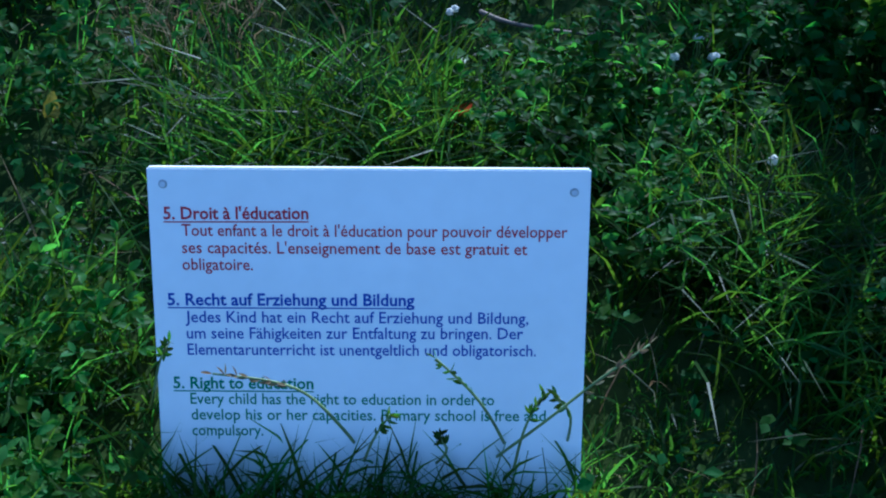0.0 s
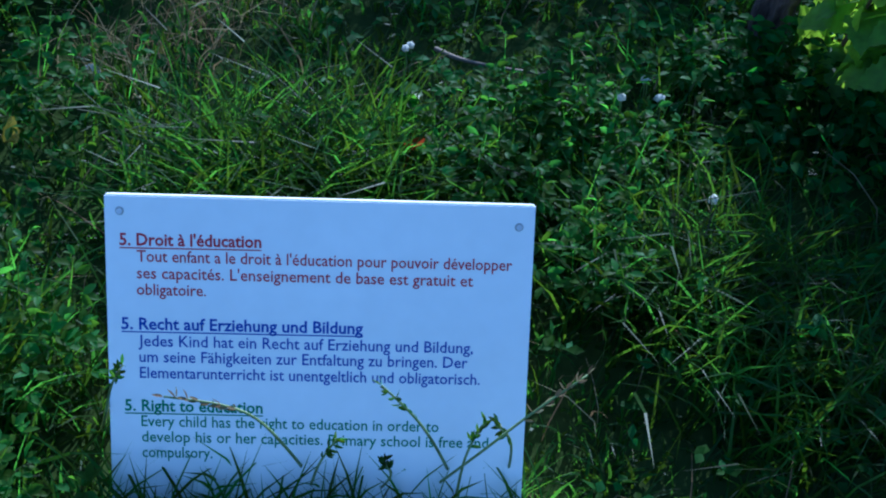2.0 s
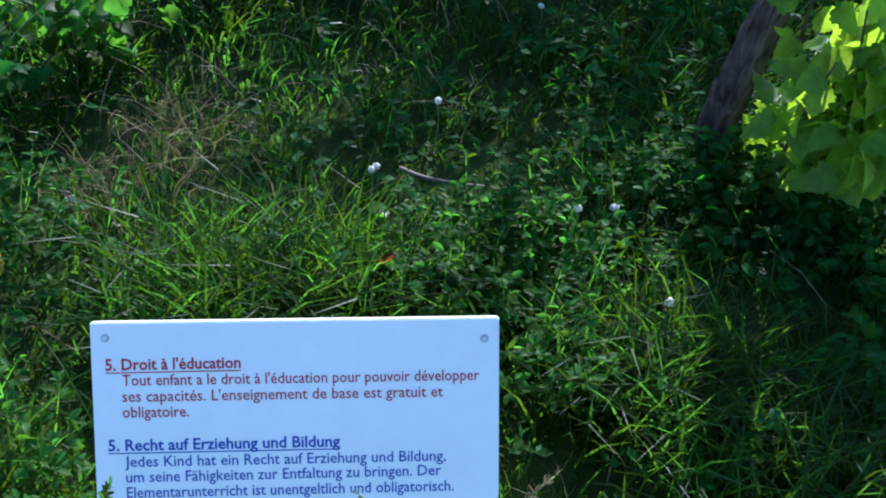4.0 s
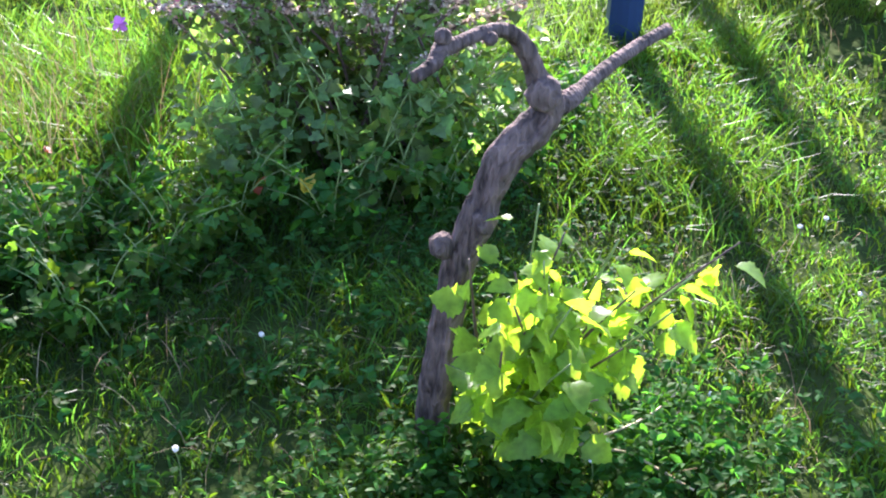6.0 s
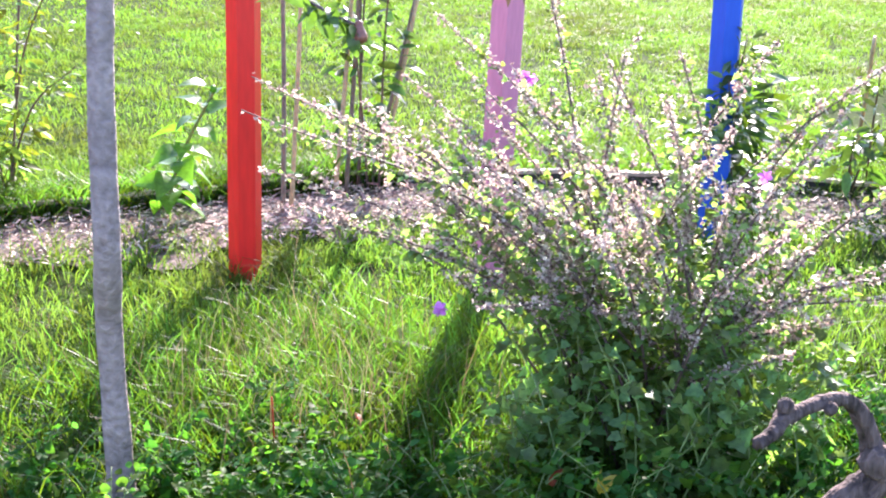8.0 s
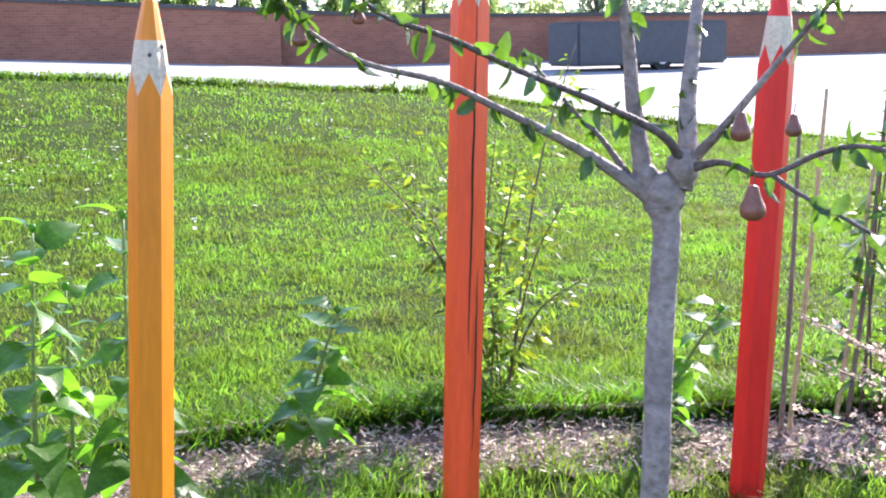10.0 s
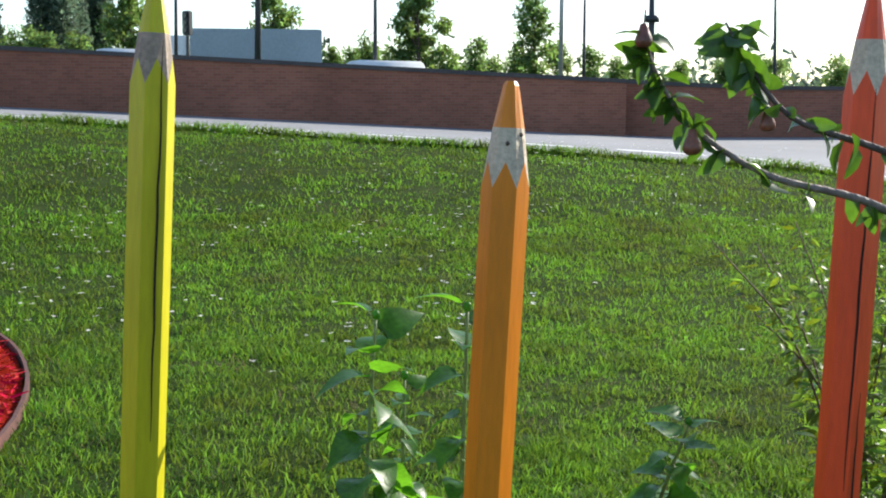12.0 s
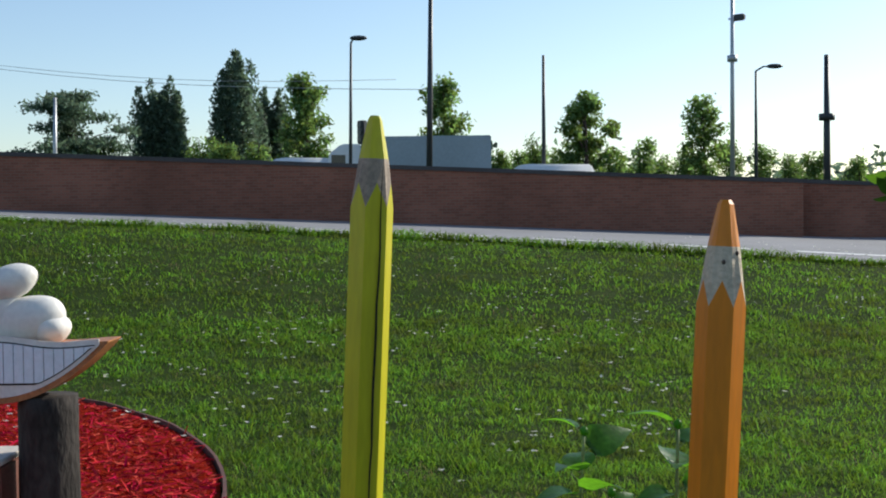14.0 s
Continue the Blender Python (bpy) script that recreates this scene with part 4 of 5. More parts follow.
def sunflower(base, top, seed, size=0.11):
    ob = thing("sunflower", (base[0], base[1], 0), "young sunflower plant with broad rough leaves, still in bud", "sunflower", "sunflowers of the bed")
    r = np.random.default_rng(seed)
    P = smooth_path([(base[0], base[1], -0.02, 0.010), ((base[0] * 0.6 + top[0] * 0.4), (base[1] * 0.6 + top[1] * 0.4), top[2] * 0.5, 0.008), (*top, 0.005)], 8)
    part("stem", np_mesh("stem", *tube(local(P, ob), 7), GREEN_STEM, True), ob)
    for k in range(26):
        f = 0.2 + 0.8 * k / 25
        c = P[int(f * (len(P) - 1))][:3] - np.array(ob.location)
        a = k * 2.4 + r.uniform(-0.3, 0.3)
        d = np.array([[math.cos(a), math.sin(a), 0.7 if k > 20 else r.uniform(-0.25, 0.3)]])
        L = np.array([size * r.uniform(0.7, 1.15) * (1.1 - 0.45 * f)])
        V, F = leaves(c[None] + d * 0.03, d, L, L * 0.85, HEART, r, 0.25, 0.55, 0.75)
        part("petiole", np_mesh("petiole", *tube(np.vstack([np.r_[c, 0.0025], np.r_[c + d[0] * 0.032, 0.002]]), 5), GREEN_STEM), ob)
        part("leaf", np_mesh("leaf", V, F, PALE_LEAF, True), ob)
    V, F = blob(P[-1][:3] - np.array(ob.location) + np.array([0, 0, 0.01]), 0.016, 1.2, seed)
    part("bud", np_mesh("bud", V, F, PALE_LEAF, True), ob, "closed green flower bud")


sunflower((-2.001, 4.36, 0), (-1.794, 4.276, 0.6449), 1, 0.19)
sunflower((-0.6453, 4.969, 0), (-0.3582, 4.612, 0.6358), 2, 0.15)
sunflower((-2.628, 3.463, 0), (-2.595, 3.509, 1.06), 3, 0.21)
sunflower((-2.285, 3.524, 0), (-2.299, 3.596, 1.10), 4, 0.19)
sunflower((-2.598, 3.66, 0), (-2.613, 3.709, 0.82), 5, 0.11)

# ---- red mulch bed with a carved smiling sculpture ----
MC, MR = np.array([-11.417, -0.397]), 7.554
bm = bmesh.new()
bmesh.ops.create_circle(bm, cap_ends=True, segments=96, radius=MR - 0.03, matrix=Matrix.Translation((MC[0], MC[1], 0.03)))
bmesh.ops.triangulate(bm, faces=bm.faces)
tagged(new("mulch_bed", bm_mesh("mulch_bed", bm, MULCH_BED)), "round bed covered with red dyed bark mulch", "mulch bed", kind="structure")
n = 30000
a = np.r_[rng.uniform(0, 2 * math.pi, n // 3), rng.normal(radians(38), radians(34), n - n // 3)]
k = MR * np.sqrt(np.r_[rng.uniform(0.1, 0.985, n // 3), rng.uniform(0.3, 0.985, n - n // 3)])
c = np.c_[MC[0] + k * np.cos(a), MC[1] + k * np.sin(a), rng.uniform(0.033, 0.06, n)]
d = rng.normal(size=(n, 3)) * np.array([1, 1, 0.25])
L = rng.uniform(0.03, 0.11, n)
tagged(new("mulch", np_mesh("mulch", *leaves(c, d, L, L * 0.24, CLUMP, rng, 0.3, 0.1, 0.5), MULCH)), "red dyed wood chips", "mulch", kind="stuff")
ring = np.array([(MC[0] + MR * math.cos(i * 2 * math.pi / 120), MC[1] + MR * math.sin(i * 2 * math.pi / 120), 0, 0) for i in range(121)])
mulch_edge = thing("mulch_edging", (0, 0, 0), "dark brown wooden edging round the red mulch bed", "edging")
part("strip", ribbon(ring, -0.012, 0.012, -0.03, 0.06, mat("edging_wood", (0.11, 0.04, 0.03), 0.8, 0.2, 5, 40), "strip"), mulch_edge)

sc = thing("smile_sculpture", (0, 0, 0), "painted wooden mouth carving with teeth on a dark log", "sculpture")
SO, SR = Vector((-5.714, 3.547, 0.927)), Vector((-5.462, 3.771, 1.190))
sr = Vector((0.7773, 0.6291, -0))
su = Vector((0, 0, 1))
sf = su.cross(sr).normalized()
P = [(SO.x, SO.y, 0.0, 0.150), (SO.x, SO.y, SO.z * 0.5, 0.146), (SO.x, SO.y, SO.z, 0.142)]
part("log", np_mesh("log", *gnarl(P, 24, 6, 0.012, 0.012, 3), LOG, True), sc, "dark weathered log standing upright")
W2, X0 = (SR - SO).dot(sr), -0.75


def crescent(lo, hi, d0, d1, name, material, label="", n=28, x0=X0, x1=None):
    """A plate between two curves over the width, d0 to d1 metres in front of the log's axis."""
    x1 = W2 if x1 is None else x1
    V, F = [], []
    for i in range(n + 1):
        x = x0 + (x1 - x0) * i / n
        for d in (d0, d1):
            for f in (lo, hi):
                p = SO + sr * x + su * f(x) - sf * d
                V.append(tuple(p))
    for i in range(n):
        q = i * 4
        for a_, b_ in ((0, 1), (1, 3), (3, 2), (2, 0)):
            F.append((q + a_, q + b_, q + 4 + b_, q + 4 + a_))
    F += [(0, 1, 3, 2), (n * 4, n * 4 + 1, n * 4 + 3, n * 4 + 2)]
    bm = bmesh.new()
    vs = [bm.verts.new(v) for v in V]
    for f in F:
        bm.faces.new([vs[i] for i in f])
    bmesh.ops.recalc_face_normals(bm, faces=bm.faces)
    return part(name, bm_mesh(name, bm, material), sc, label)


mid = (X0 + W2) / 2
half = (W2 - X0) / 2
low = lambda x: 0.268 - 0.29 * max(0.0, 1 - (abs(x - mid) / half) ** 2.0)
high = lambda x: 0.275 + 0.02 * math.cos((x - mid) * 9) * max(0, 1 - (abs(x - mid) / half) ** 2)
crescent(low, high, -0.10, 0.14, "jaw", CARVED, "varnished brown wooden jaw")
crescent(lambda x: low(x) + 0.03, lambda x: high(x) + 0.012, 0.141, 0.150, "mouth_rim", LIP, "off-white painted lips", x0=X0 + 0.05, x1=W2 - 0.04)
crescent(lambda x: min(max(low(x) + 0.052, 0.07), high(x) - 0.018), lambda x: high(x) - 0.014, 0.1502, 0.1515, "mouth_gap", CRACK, "dark gap between the teeth", x0=X0 + 0.12, x1=W2 - 0.06)
for i in range(18):
    xa = X0 + 0.16 + i * (W2 - X0 - 0.22) / 18
    xb = xa + (W2 - X0 - 0.22) / 18 - 0.004
    crescent(lambda x: min(max(low(x) + 0.058, 0.08), high(x) - 0.024), lambda x: high(x) - 0.02, 0.151, 0.160, "tooth", TOOTH, n=2, x0=xa, x1=xb)
for i, (x, z, wx, wz, tilt) in enumerate(((-0.10, 0.355, 0.20, 0.13, -0.35), (-0.34, 0.40, 0.24, 0.17, 0.1), (0.03, 0.325, 0.085, 0.075, -0.5), (-0.20, 0.545, 0.17, 0.085, -0.4), (-0.42, 0.60, 0.16, 0.12, 0.2), (-0.58, 0.38, 0.2, 0.14, 0.3))):
    bm = bmesh.new()
    bmesh.ops.create_icosphere(bm, subdivisions=4, radius=1.0)
    for v in bm.verts:
        v.co *= 1 + 0.05 * math.sin(3.1 * v.co.x + i) * math.cos(2.7 * v.co.z + 2 * i)
    turn = Matrix((sr, sf, su)).transposed().to_4x4()
    bmesh.ops.transform(bm, matrix=Matrix.Translation(SO + sr * x + su * z) @ turn @ Matrix.Rotation(tilt, 4, "Y") @ Matrix.Diagonal((wx, 0.11, wz, 1)), verts=bm.verts)
    part("padding", bm_mesh("padding", bm, FLEECE, True), sc, "smooth rounded off-white form above the mouth")
# the low box beside the log
crate = thing("wooden_box", (SO.x - 0.22, SO.y - 0.18, 0.03), "dark reddish wooden box standing on the red mulch", "box")
crate.rotation_euler = (0, 0, math.atan2(sr.y, sr.x))
part("body", box("body", (-0.42, -0.16, 0.0), (0.10, 0.20, 0.58), mat("box_wood", (0.16, 0.055, 0.035), 0.7, 0.2, 6, 40, stretch=(0.4, 1.0, 2.0)), 0.012), crate)
part("lid", box("lid", (-0.44, -0.18, 0.582), (0.11, 0.22, 0.61), mat("box_lid", (0.55, 0.50, 0.44), 0.7, 0.1, 6, 40), 0.006), crate, "pale wooden lid")

# ---- far side of the road ----
def far_tube(name, ob, pts, material, sides=8):
    return part(name, np_mesh(name, *tube(local(pts, ob), sides), material, True), ob)


def pole(base, top, r, label, lamp=0, material=POLE_DARK, collar=None, name="street_pole"):
    b = np.array(base, float)
    t = np.array(top, float)
    t[2] += slope(t[0], t[1])
    b[2] = ground_z(b[0], b[1])
    ob = thing(name, tuple(b), label, "pole" if not lamp else "street lamp")
    far_tube("shaft", ob, [(*b, r * 1.3), (*(b * 0.5 + t * 0.5), r * 1.1), (*t, r * 0.8)], material)
    if lamp:
        e = t + np.array([0.778, 0.628, 0]) * lamp + np.array([0, 0, 0.22])
        far_tube("arm", ob, [(*t, r * 0.7), (*(t * 0.6 + e * 0.4 + np.array([0, 0, 0.12])), r * 0.6), (*e, r * 0.5)], material)
        bm = bmesh.new()
        bmesh.ops.create_uvsphere(bm, u_segments=10, v_segments=6, radius=1, matrix=Matrix.Translation(e - b) @ Matrix.Rotation(math.atan2(0.628, 0.778), 4, "Z") @ Matrix.Diagonal((0.42, 0.16, 0.12, 1)))
        part("lamp_head", bm_mesh("lamp_head", bm, material, True), ob)
    if collar:
        c = b + (t - b) * collar
        far_tube("collar", ob, [(c[0], c[1], c[2] - 0.13, r * 2.6), (c[0], c[1], c[2] + 0.13, r * 2.6)], material)
    return ob


pole((-29.88, 35.64, 2.113), (-30.02, 36.09, 9.787), 0.10, "tall dark tapering tram pole behind the wall")
pole((-34.42, 50.01, 2.163), (-34.57, 50.30, 7.808), 0.09, "dark tapering pole behind the wall")
pole((-22.73, 46.57, 1.763), (-22.94, 47.13, 11.73), 0.08, "tall galvanised mast with lamp heads", 0.0, POLE_GREY, 0.56)
pole((-18.93, 47.06, 1.716), (-19.04, 47.33, 6.476), 0.12, "dark tapering tram pole with a collar", collar=0.62)
pole((-38.40, 40.35, 2.233), (-38.53, 40.66, 7.968), 0.07, "dark street lamp with a single curved arm", 0.35)
pole((-25.42, 54.72, 2.025), (-25.52, 54.98, 6.728), 0.07, "dark street lamp with a single long arm", 0.9)
pole((-40.02, 26.17, 2.691), (-40.08, 26.29, 4.943), 0.07, "short pale grey signal mast", 0, POLE_GREY)
pole((-17.51, 59.65, 1.655), (-17.81, 60.30, 6.336), 0.08, "dark tapering pole behind the wall")
# lamp heads on the tall mast
hp = Vector((-22.68, 47.08, 8.248 + float(slope(-22.68, 47.08))))
mast_head = thing("floodlight", tuple(hp), "dark floodlight fixed to the tall mast", "lamp")
part("housing", box("housing", (-0.3, -0.12, -0.12), (0.3, 0.12, 0.14), POLE_DARK, 0.05), mast_head)
part("bracket", box("bracket", (-0.42, -0.03, -0.05), (-0.28, 0.03, 0.03), POLE_GREY, 0.01), mast_head)
# traffic light
tp = Vector((-30.49, 32.64, 3.145 + float(slope(-30.49, 32.64))))
tl = thing("traffic_light", (tp.x, tp.y, float(ground_z(tp.x, tp.y))), "black three-lamp traffic light on a post", "traffic light")
g0 = float(ground_z(tp.x, tp.y))
part("post", box("post", (-0.05, -0.05, 0), (0.05, 0.05, tp.z - g0), POLE_DARK, 0.02), tl)
part("housing", box("housing", (-0.17, -0.12, tp.z - g0 - 0.1), (0.17, 0.12, tp.z - g0 + 0.75), POLE_DARK, 0.04), tl)
for k in range(3):
    bm = bmesh.new()
    bmesh.ops.create_cone(bm, cap_ends=True, segments=16, radius1=0.1, radius2=0.1, depth=0.05, matrix=Matrix.Translation((0, -0.14, tp.z - g0 + 0.08 + 0.25 * k)) @ Matrix.Rotation(radians(90), 4, "X"))
    part("lens", bm_mesh("lens", bm, DARK_GLASS), tl)


def wheel(parent, x, y, z, r):
    bm = bmesh.new()
    bmesh.ops.create_cone(bm, cap_ends=True, segments=24, radius1=r, radius2=r, depth=0.24, matrix=Matrix.Translation((x, y, z)) @ Matrix.Rotation(radians(90), 4, "X"))
    w = part("wheel", bm_mesh("wheel", bm, TYRE), parent)
    bm = bmesh.new()
    bmesh.ops.create_cone(bm, cap_ends=True, segments=18, radius1=r * 0.6, radius2=r * 0.5, depth=0.26, matrix=Matrix.Translation((x, y, z)) @ Matrix.Rotation(radians(90), 4, "X"))
    part("rim", bm_mesh("rim", bm, RIM), w)


def prism(prof, y0, y1, bevel=0.04):
    bm = bmesh.new()
    a = [bm.verts.new((x, y0, z)) for x, z in prof]
    b = [bm.verts.new((x, y1, z)) for x, z in prof]
    bm.faces.new(a)
    bm.faces.new(b[::-1])
    for i in range(len(prof)):
        j = (i + 1) % len(prof)
        bm.faces.new((a[i], b[i], b[j], a[j]))
    bmesh.ops.recalc_face_normals(bm, faces=bm.faces)
    bmesh.ops.bevel(bm, geom=list(bm.edges), offset=bevel, segments=2, affect="EDGES")
    return bm


ROAD_ANGLE = math.atan2(0.628, 0.778)


def vehicle(kind, at, top, flip=False):
    """Placed so that its roof lies at the height of top."""
    x, y, _ = at
    top += float(slope(x, y))
    labels = {"van": "white delivery van driving behind the brick wall", "truck": "white lorry with a grey blue box body behind the brick wall", "car": "pale silver estate car behind the brick wall"}
    hgt = {"van": 2.0, "truck": 3.7, "car": 1.6}[kind]
    ob = thing({"van": "van", "truck": "lorry", "car": "car"}[kind], (x, y, top - hgt), labels[kind], {"van": "van", "truck": "truck", "car": "car"}[kind])
    ob.rotation_euler = (0, 0, ROAD_ANGLE + (math.pi if flip else 0))
    if kind == "truck":
        part("box_body", box("box_body", (-2.8, -1.2, 0.95), (3.6, 1.2, 3.7), TRAILER, 0.05), ob, "grey blue box body")
        part("cab", bm_mesh("cab", prism([(-4.7, 0.5), (-4.8, 1.5), (-4.5, 2.9), (-3.9, 3.35), (-2.95, 3.35), (-2.95, 0.5)], -1.15, 1.15, 0.08), VEHICLE_WHITE), ob, "white driver's cab")
        part("window", box("window", (-4.4, -1.165, 2.0), (-3.7, -1.15, 2.8), DARK_GLASS, 0.006), ob)
        for wx in (-4.0, 1.6, 2.8):
            wheel(ob, wx, -1.0, 0.5, 0.5)
        part("chassis", box("chassis", (-4.6, -0.5, 0.5), (3.5, 0.5, 0.94), POLE_DARK, 0.03), ob)
    else:
        L = 2.6 if kind == "van" else 2.2
        prof = [(-L, 0.35), (-L, 0.95), (-L + 0.75, 1.1), (-L + 1.3, hgt - 0.08), (-L + 1.8, hgt), (L - 0.3, hgt - 0.05), (L, 1.2), (L, 0.35)]
        part("body", bm_mesh("body", prism(prof, -0.92, 0.92, 0.07), VEHICLE_WHITE, True), ob)
        for xa, xb in ((-L + 1.35, -L + 2.3), (-L + 2.4, -L + 3.3), (-L + 3.4, L - 0.5)):
            part("window", box("window", (xa, -0.935, 0.95), (xb, -0.915, hgt - 0.5), DARK_GLASS, 0.006), ob)
        for wx in (-L + 0.9, L - 0.9):
            wheel(ob, wx, -0.8, 0.33, 0.33)


vehicle("truck", (-40.46, 47.71, 2.248), (-40.12, 48.10, 3.886)[2])
vehicle("van", (-34.46, 49.98, 2.163), (-34.48, 50.00, 2.608)[2] - 0.2)
vehicle("car", (-45.45, 43.69, 2.62), (-45.46, 43.71, 3.166)[2] - 0.26)
# dark trailer parked before the wall
dt = (-4.067, 32.18, 0.1842)
trailer = thing("trailer", (dt[0], dt[1], float(ground_z(dt[0], dt[1]))), "dark closed trailer parked in front of the wall", "trailer")
trailer.rotation_euler = (0, 0, ROAD_ANGLE)
part("body", box("body", (-1.9, -0.8, 0.14), (2.6, 0.8, 1.25), mat("dark_panel", (0.06, 0.065, 0.075), 0.6), 0.06), trailer)
for wx in (-0.3, 0.6):
    wheel(trailer, wx, -0.66, 0.3, 0.3)

# overhead wires
wires = [((-59.73, 29.95, 8.258), (-29.93, 35.82, 5.14)), ((-59.46, 32.74, 8.182), (-40.21, 45.65, 6.701))]
for a_, b_ in wires:
    a_, b_ = (np.array(q) + np.array([0, 0, float(slope(q[0], q[1]))]) for q in (a_, b_))
    P = [(*(a_ + (b_ - a_) * k + np.array([0, 0, -0.5 * math.sin(k * math.pi)])), 0.012) for k in np.linspace(0, 1, 9)]
    w = thing("overhead_wire", P[0][:3], "thin overhead tram wire hung between poles", "wire", "tram wires")
    far_tube("cable", w, P, POLE_GREY, 4)


def tree(at, height, width, kind, seed, leaf_n=2600, foot=0.0):
    """kind: broad (loose crown), poplar (narrow column), hedge (low mass)."""
    r = np.random.default_rng(seed)
    x, y = at[0], at[1]
    g = float(ground_z(x, y)) + foot
    lab = {"broad": "young leafy roadside tree with a loose crown", "poplar": "tall dark columnar poplar", "hedge": "low dense roadside bush", "flat": "wide spreading dark tree with layered branches"}[kind]
    ob = thing({"hedge": "bush"}.get(kind, "tree"), (x, y, g), lab, "bush" if kind == "hedge" else "tree", "trees beyond the road")
    bark = VINE_BARK
    part("trunk", np_mesh("trunk", *tube(smooth_path([(0, 0, 0, height * 0.022), (0.02 * height, 0, height * 0.4, height * 0.016), (0, 0, height * 0.9, height * 0.004)], 5), 8, 0.05, seed), bark, True), ob)
    if kind == "poplar":
        # many upright flames round the stem, each a narrow spindle of leaves
        m = 15
        top = np.r_[height, height * r.uniform(0.7, 0.96, m - 1)]
        foot_a, foot_r = r.uniform(0, 2 * math.pi, m), np.r_[0.0, width * 0.36 * np.sqrt(r.uniform(0.1, 1.0, m - 1))]
        for i in range(m):
            c = np.array([foot_r[i] * math.cos(foot_a[i]), foot_r[i] * math.sin(foot_a[i]), top[i] * 0.75])
            part("limb", np_mesh("limb", *tube(smooth_path([(0, 0, 0.12 * height, height * 0.006), (*(c * np.array([0.8, 0.8, 0.45])), height * 0.004), (*c, height * 0.001)], 3), 5), bark, True), ob)
        j = r.integers(0, m, leaf_n)
        f = r.uniform(0.04, 1.0, leaf_n)
        rad = width * 0.22 * np.sin(np.pi * np.clip(0.22 + 0.78 * f, 0, 1) ** 0.9) ** 0.5 * np.sqrt(r.uniform(0.05, 1.0, leaf_n))
        a = r.uniform(0, 2 * math.pi, leaf_n)
        inward = 1.1 - 0.35 * f ** 2
        p = np.c_[foot_r[j] * np.cos(foot_a[j]) * inward + rad * np.cos(a), foot_r[j] * np.sin(foot_a[j]) * inward + rad * np.sin(a), f * top[j]]
        d = r.normal(size=p.shape) * 0.6 + np.array([0, 0, 0.8])
        L = r.uniform(0.14, 0.30, leaf_n) * (height / 7) ** 0.4
    else:
        centres = []
        m = {"broad": 34, "hedge": 18, "flat": 40}[kind]
        for i in range(m):
            f = (i + 0.5) / m
            if kind == "hedge":
                z = height * r.uniform(0.1, 0.82)
                rad = width * 0.5 * r.uniform(0, 0.9) * math.sqrt(max(0.05, 1 - (z / height) ** 2))
            elif kind == "flat":
                z = height * r.uniform(0.22, 0.93)
                rad = width * 0.5 * r.uniform(0.1, 1.0) * math.sqrt(max(0.05, 1.05 - (z / height) ** 2))
            else:
                z = height * (0.22 + 0.72 * f)
                rad = width * 0.5 * math.sin(math.pi * (0.22 + 0.74 * f)) ** 0.8 * r.uniform(0.2, 1.0)
            a = r.uniform(0, 2 * math.pi)
            c = np.array([rad * math.cos(a), rad * math.sin(a), z])
            centres.append(c)
            if kind != "hedge" and i % 2 == 0:
                s = np.array([0, 0, max(0.1 * height, z - 0.16 * height)])
                part("limb", np_mesh("limb", *tube(smooth_path([(*s, height * 0.007), (*(s * 0.5 + c * 0.5 + np.array([0, 0, 0.02 * height])), height * 0.005), (*c, height * 0.002)], 3), 5), bark, True), ob)
        C = np.array(centres)[r.integers(0, m, leaf_n)]
        sig = {"broad": 0.050, "hedge": 0.13, "flat": 0.062}[kind] * height
        off = np.clip(r.normal(size=(leaf_n, 3)), -1.9, 1.9) * sig * np.array([0.85, 0.85, 0.6])
        if kind == "flat":
            off[:, 2] *= 0.8
            off[:, :2] *= 1.6
        if kind == "hedge":
            off[:, :2] *= width / height * 0.7
        p = C + off
        d = r.normal(size=p.shape)
        L = r.uniform(0.13, 0.28, leaf_n) * (height / 7) ** 0.4
    p[:, 2] = np.maximum(p[:, 2], 0.05)
    part("crown", np_mesh("crown", *leaves(p, d, L, L * 0.8, CLUMP, r, 0.3, 0.2), POPLAR_LEAF if kind in ("poplar", "flat") else TREE_LEAF, True), ob)["kind"] = "stuff"


def tree_px(base, top, wid, kind, seed, n=2600):
    g = float(ground_z(base[0], base[1]))
    tree(base, top[2] + float(slope(base[0], base[1])) - g, wid, kind, seed, n)


tree_px((-69.77, 47.21, 3.057), (-69.90, 47.47, 7.988), 7.8, "flat", 1, 12000)
tree_px((-78.04, 59.87, 3.233), (-78.21, 60.21, 9.837), 3.6, "poplar", 2, 7000)
tree_px((-76.84, 60.84, 3.214), (-77.02, 61.19, 9.995), 3.3, "poplar", 3, 7000)
tree_px((-72.90, 64.03, 3.152), (-73.06, 64.54, 11.96), 4.7, "poplar", 4, 9500)
tree_px((-74.83, 68.91, 3.198), (-75.00, 69.23, 9.455), 2.8, "poplar", 5, 5000)
tree_px((-73.93, 69.64, 3.184), (-74.09, 69.96, 9.302), 2.7, "poplar", 15, 5000)
tree_px((-52.19, 51.13, 2.757), (-52.33, 51.41, 8.262), 3.3, "broad", 6, 5200)
tree_px((-45.82, 56.28, 2.657), (-45.96, 56.55, 7.929), 3.0, "broad", 7, 3600)
tree_px((-39.32, 61.52, 2.221), (-39.31, 61.87, 6.957), 3.6, "broad", 8, 5200)
tree_px((-33.91, 65.89, 2.136), (-33.98, 66.17, 6.64), 2.6, "broad", 9, 3000)
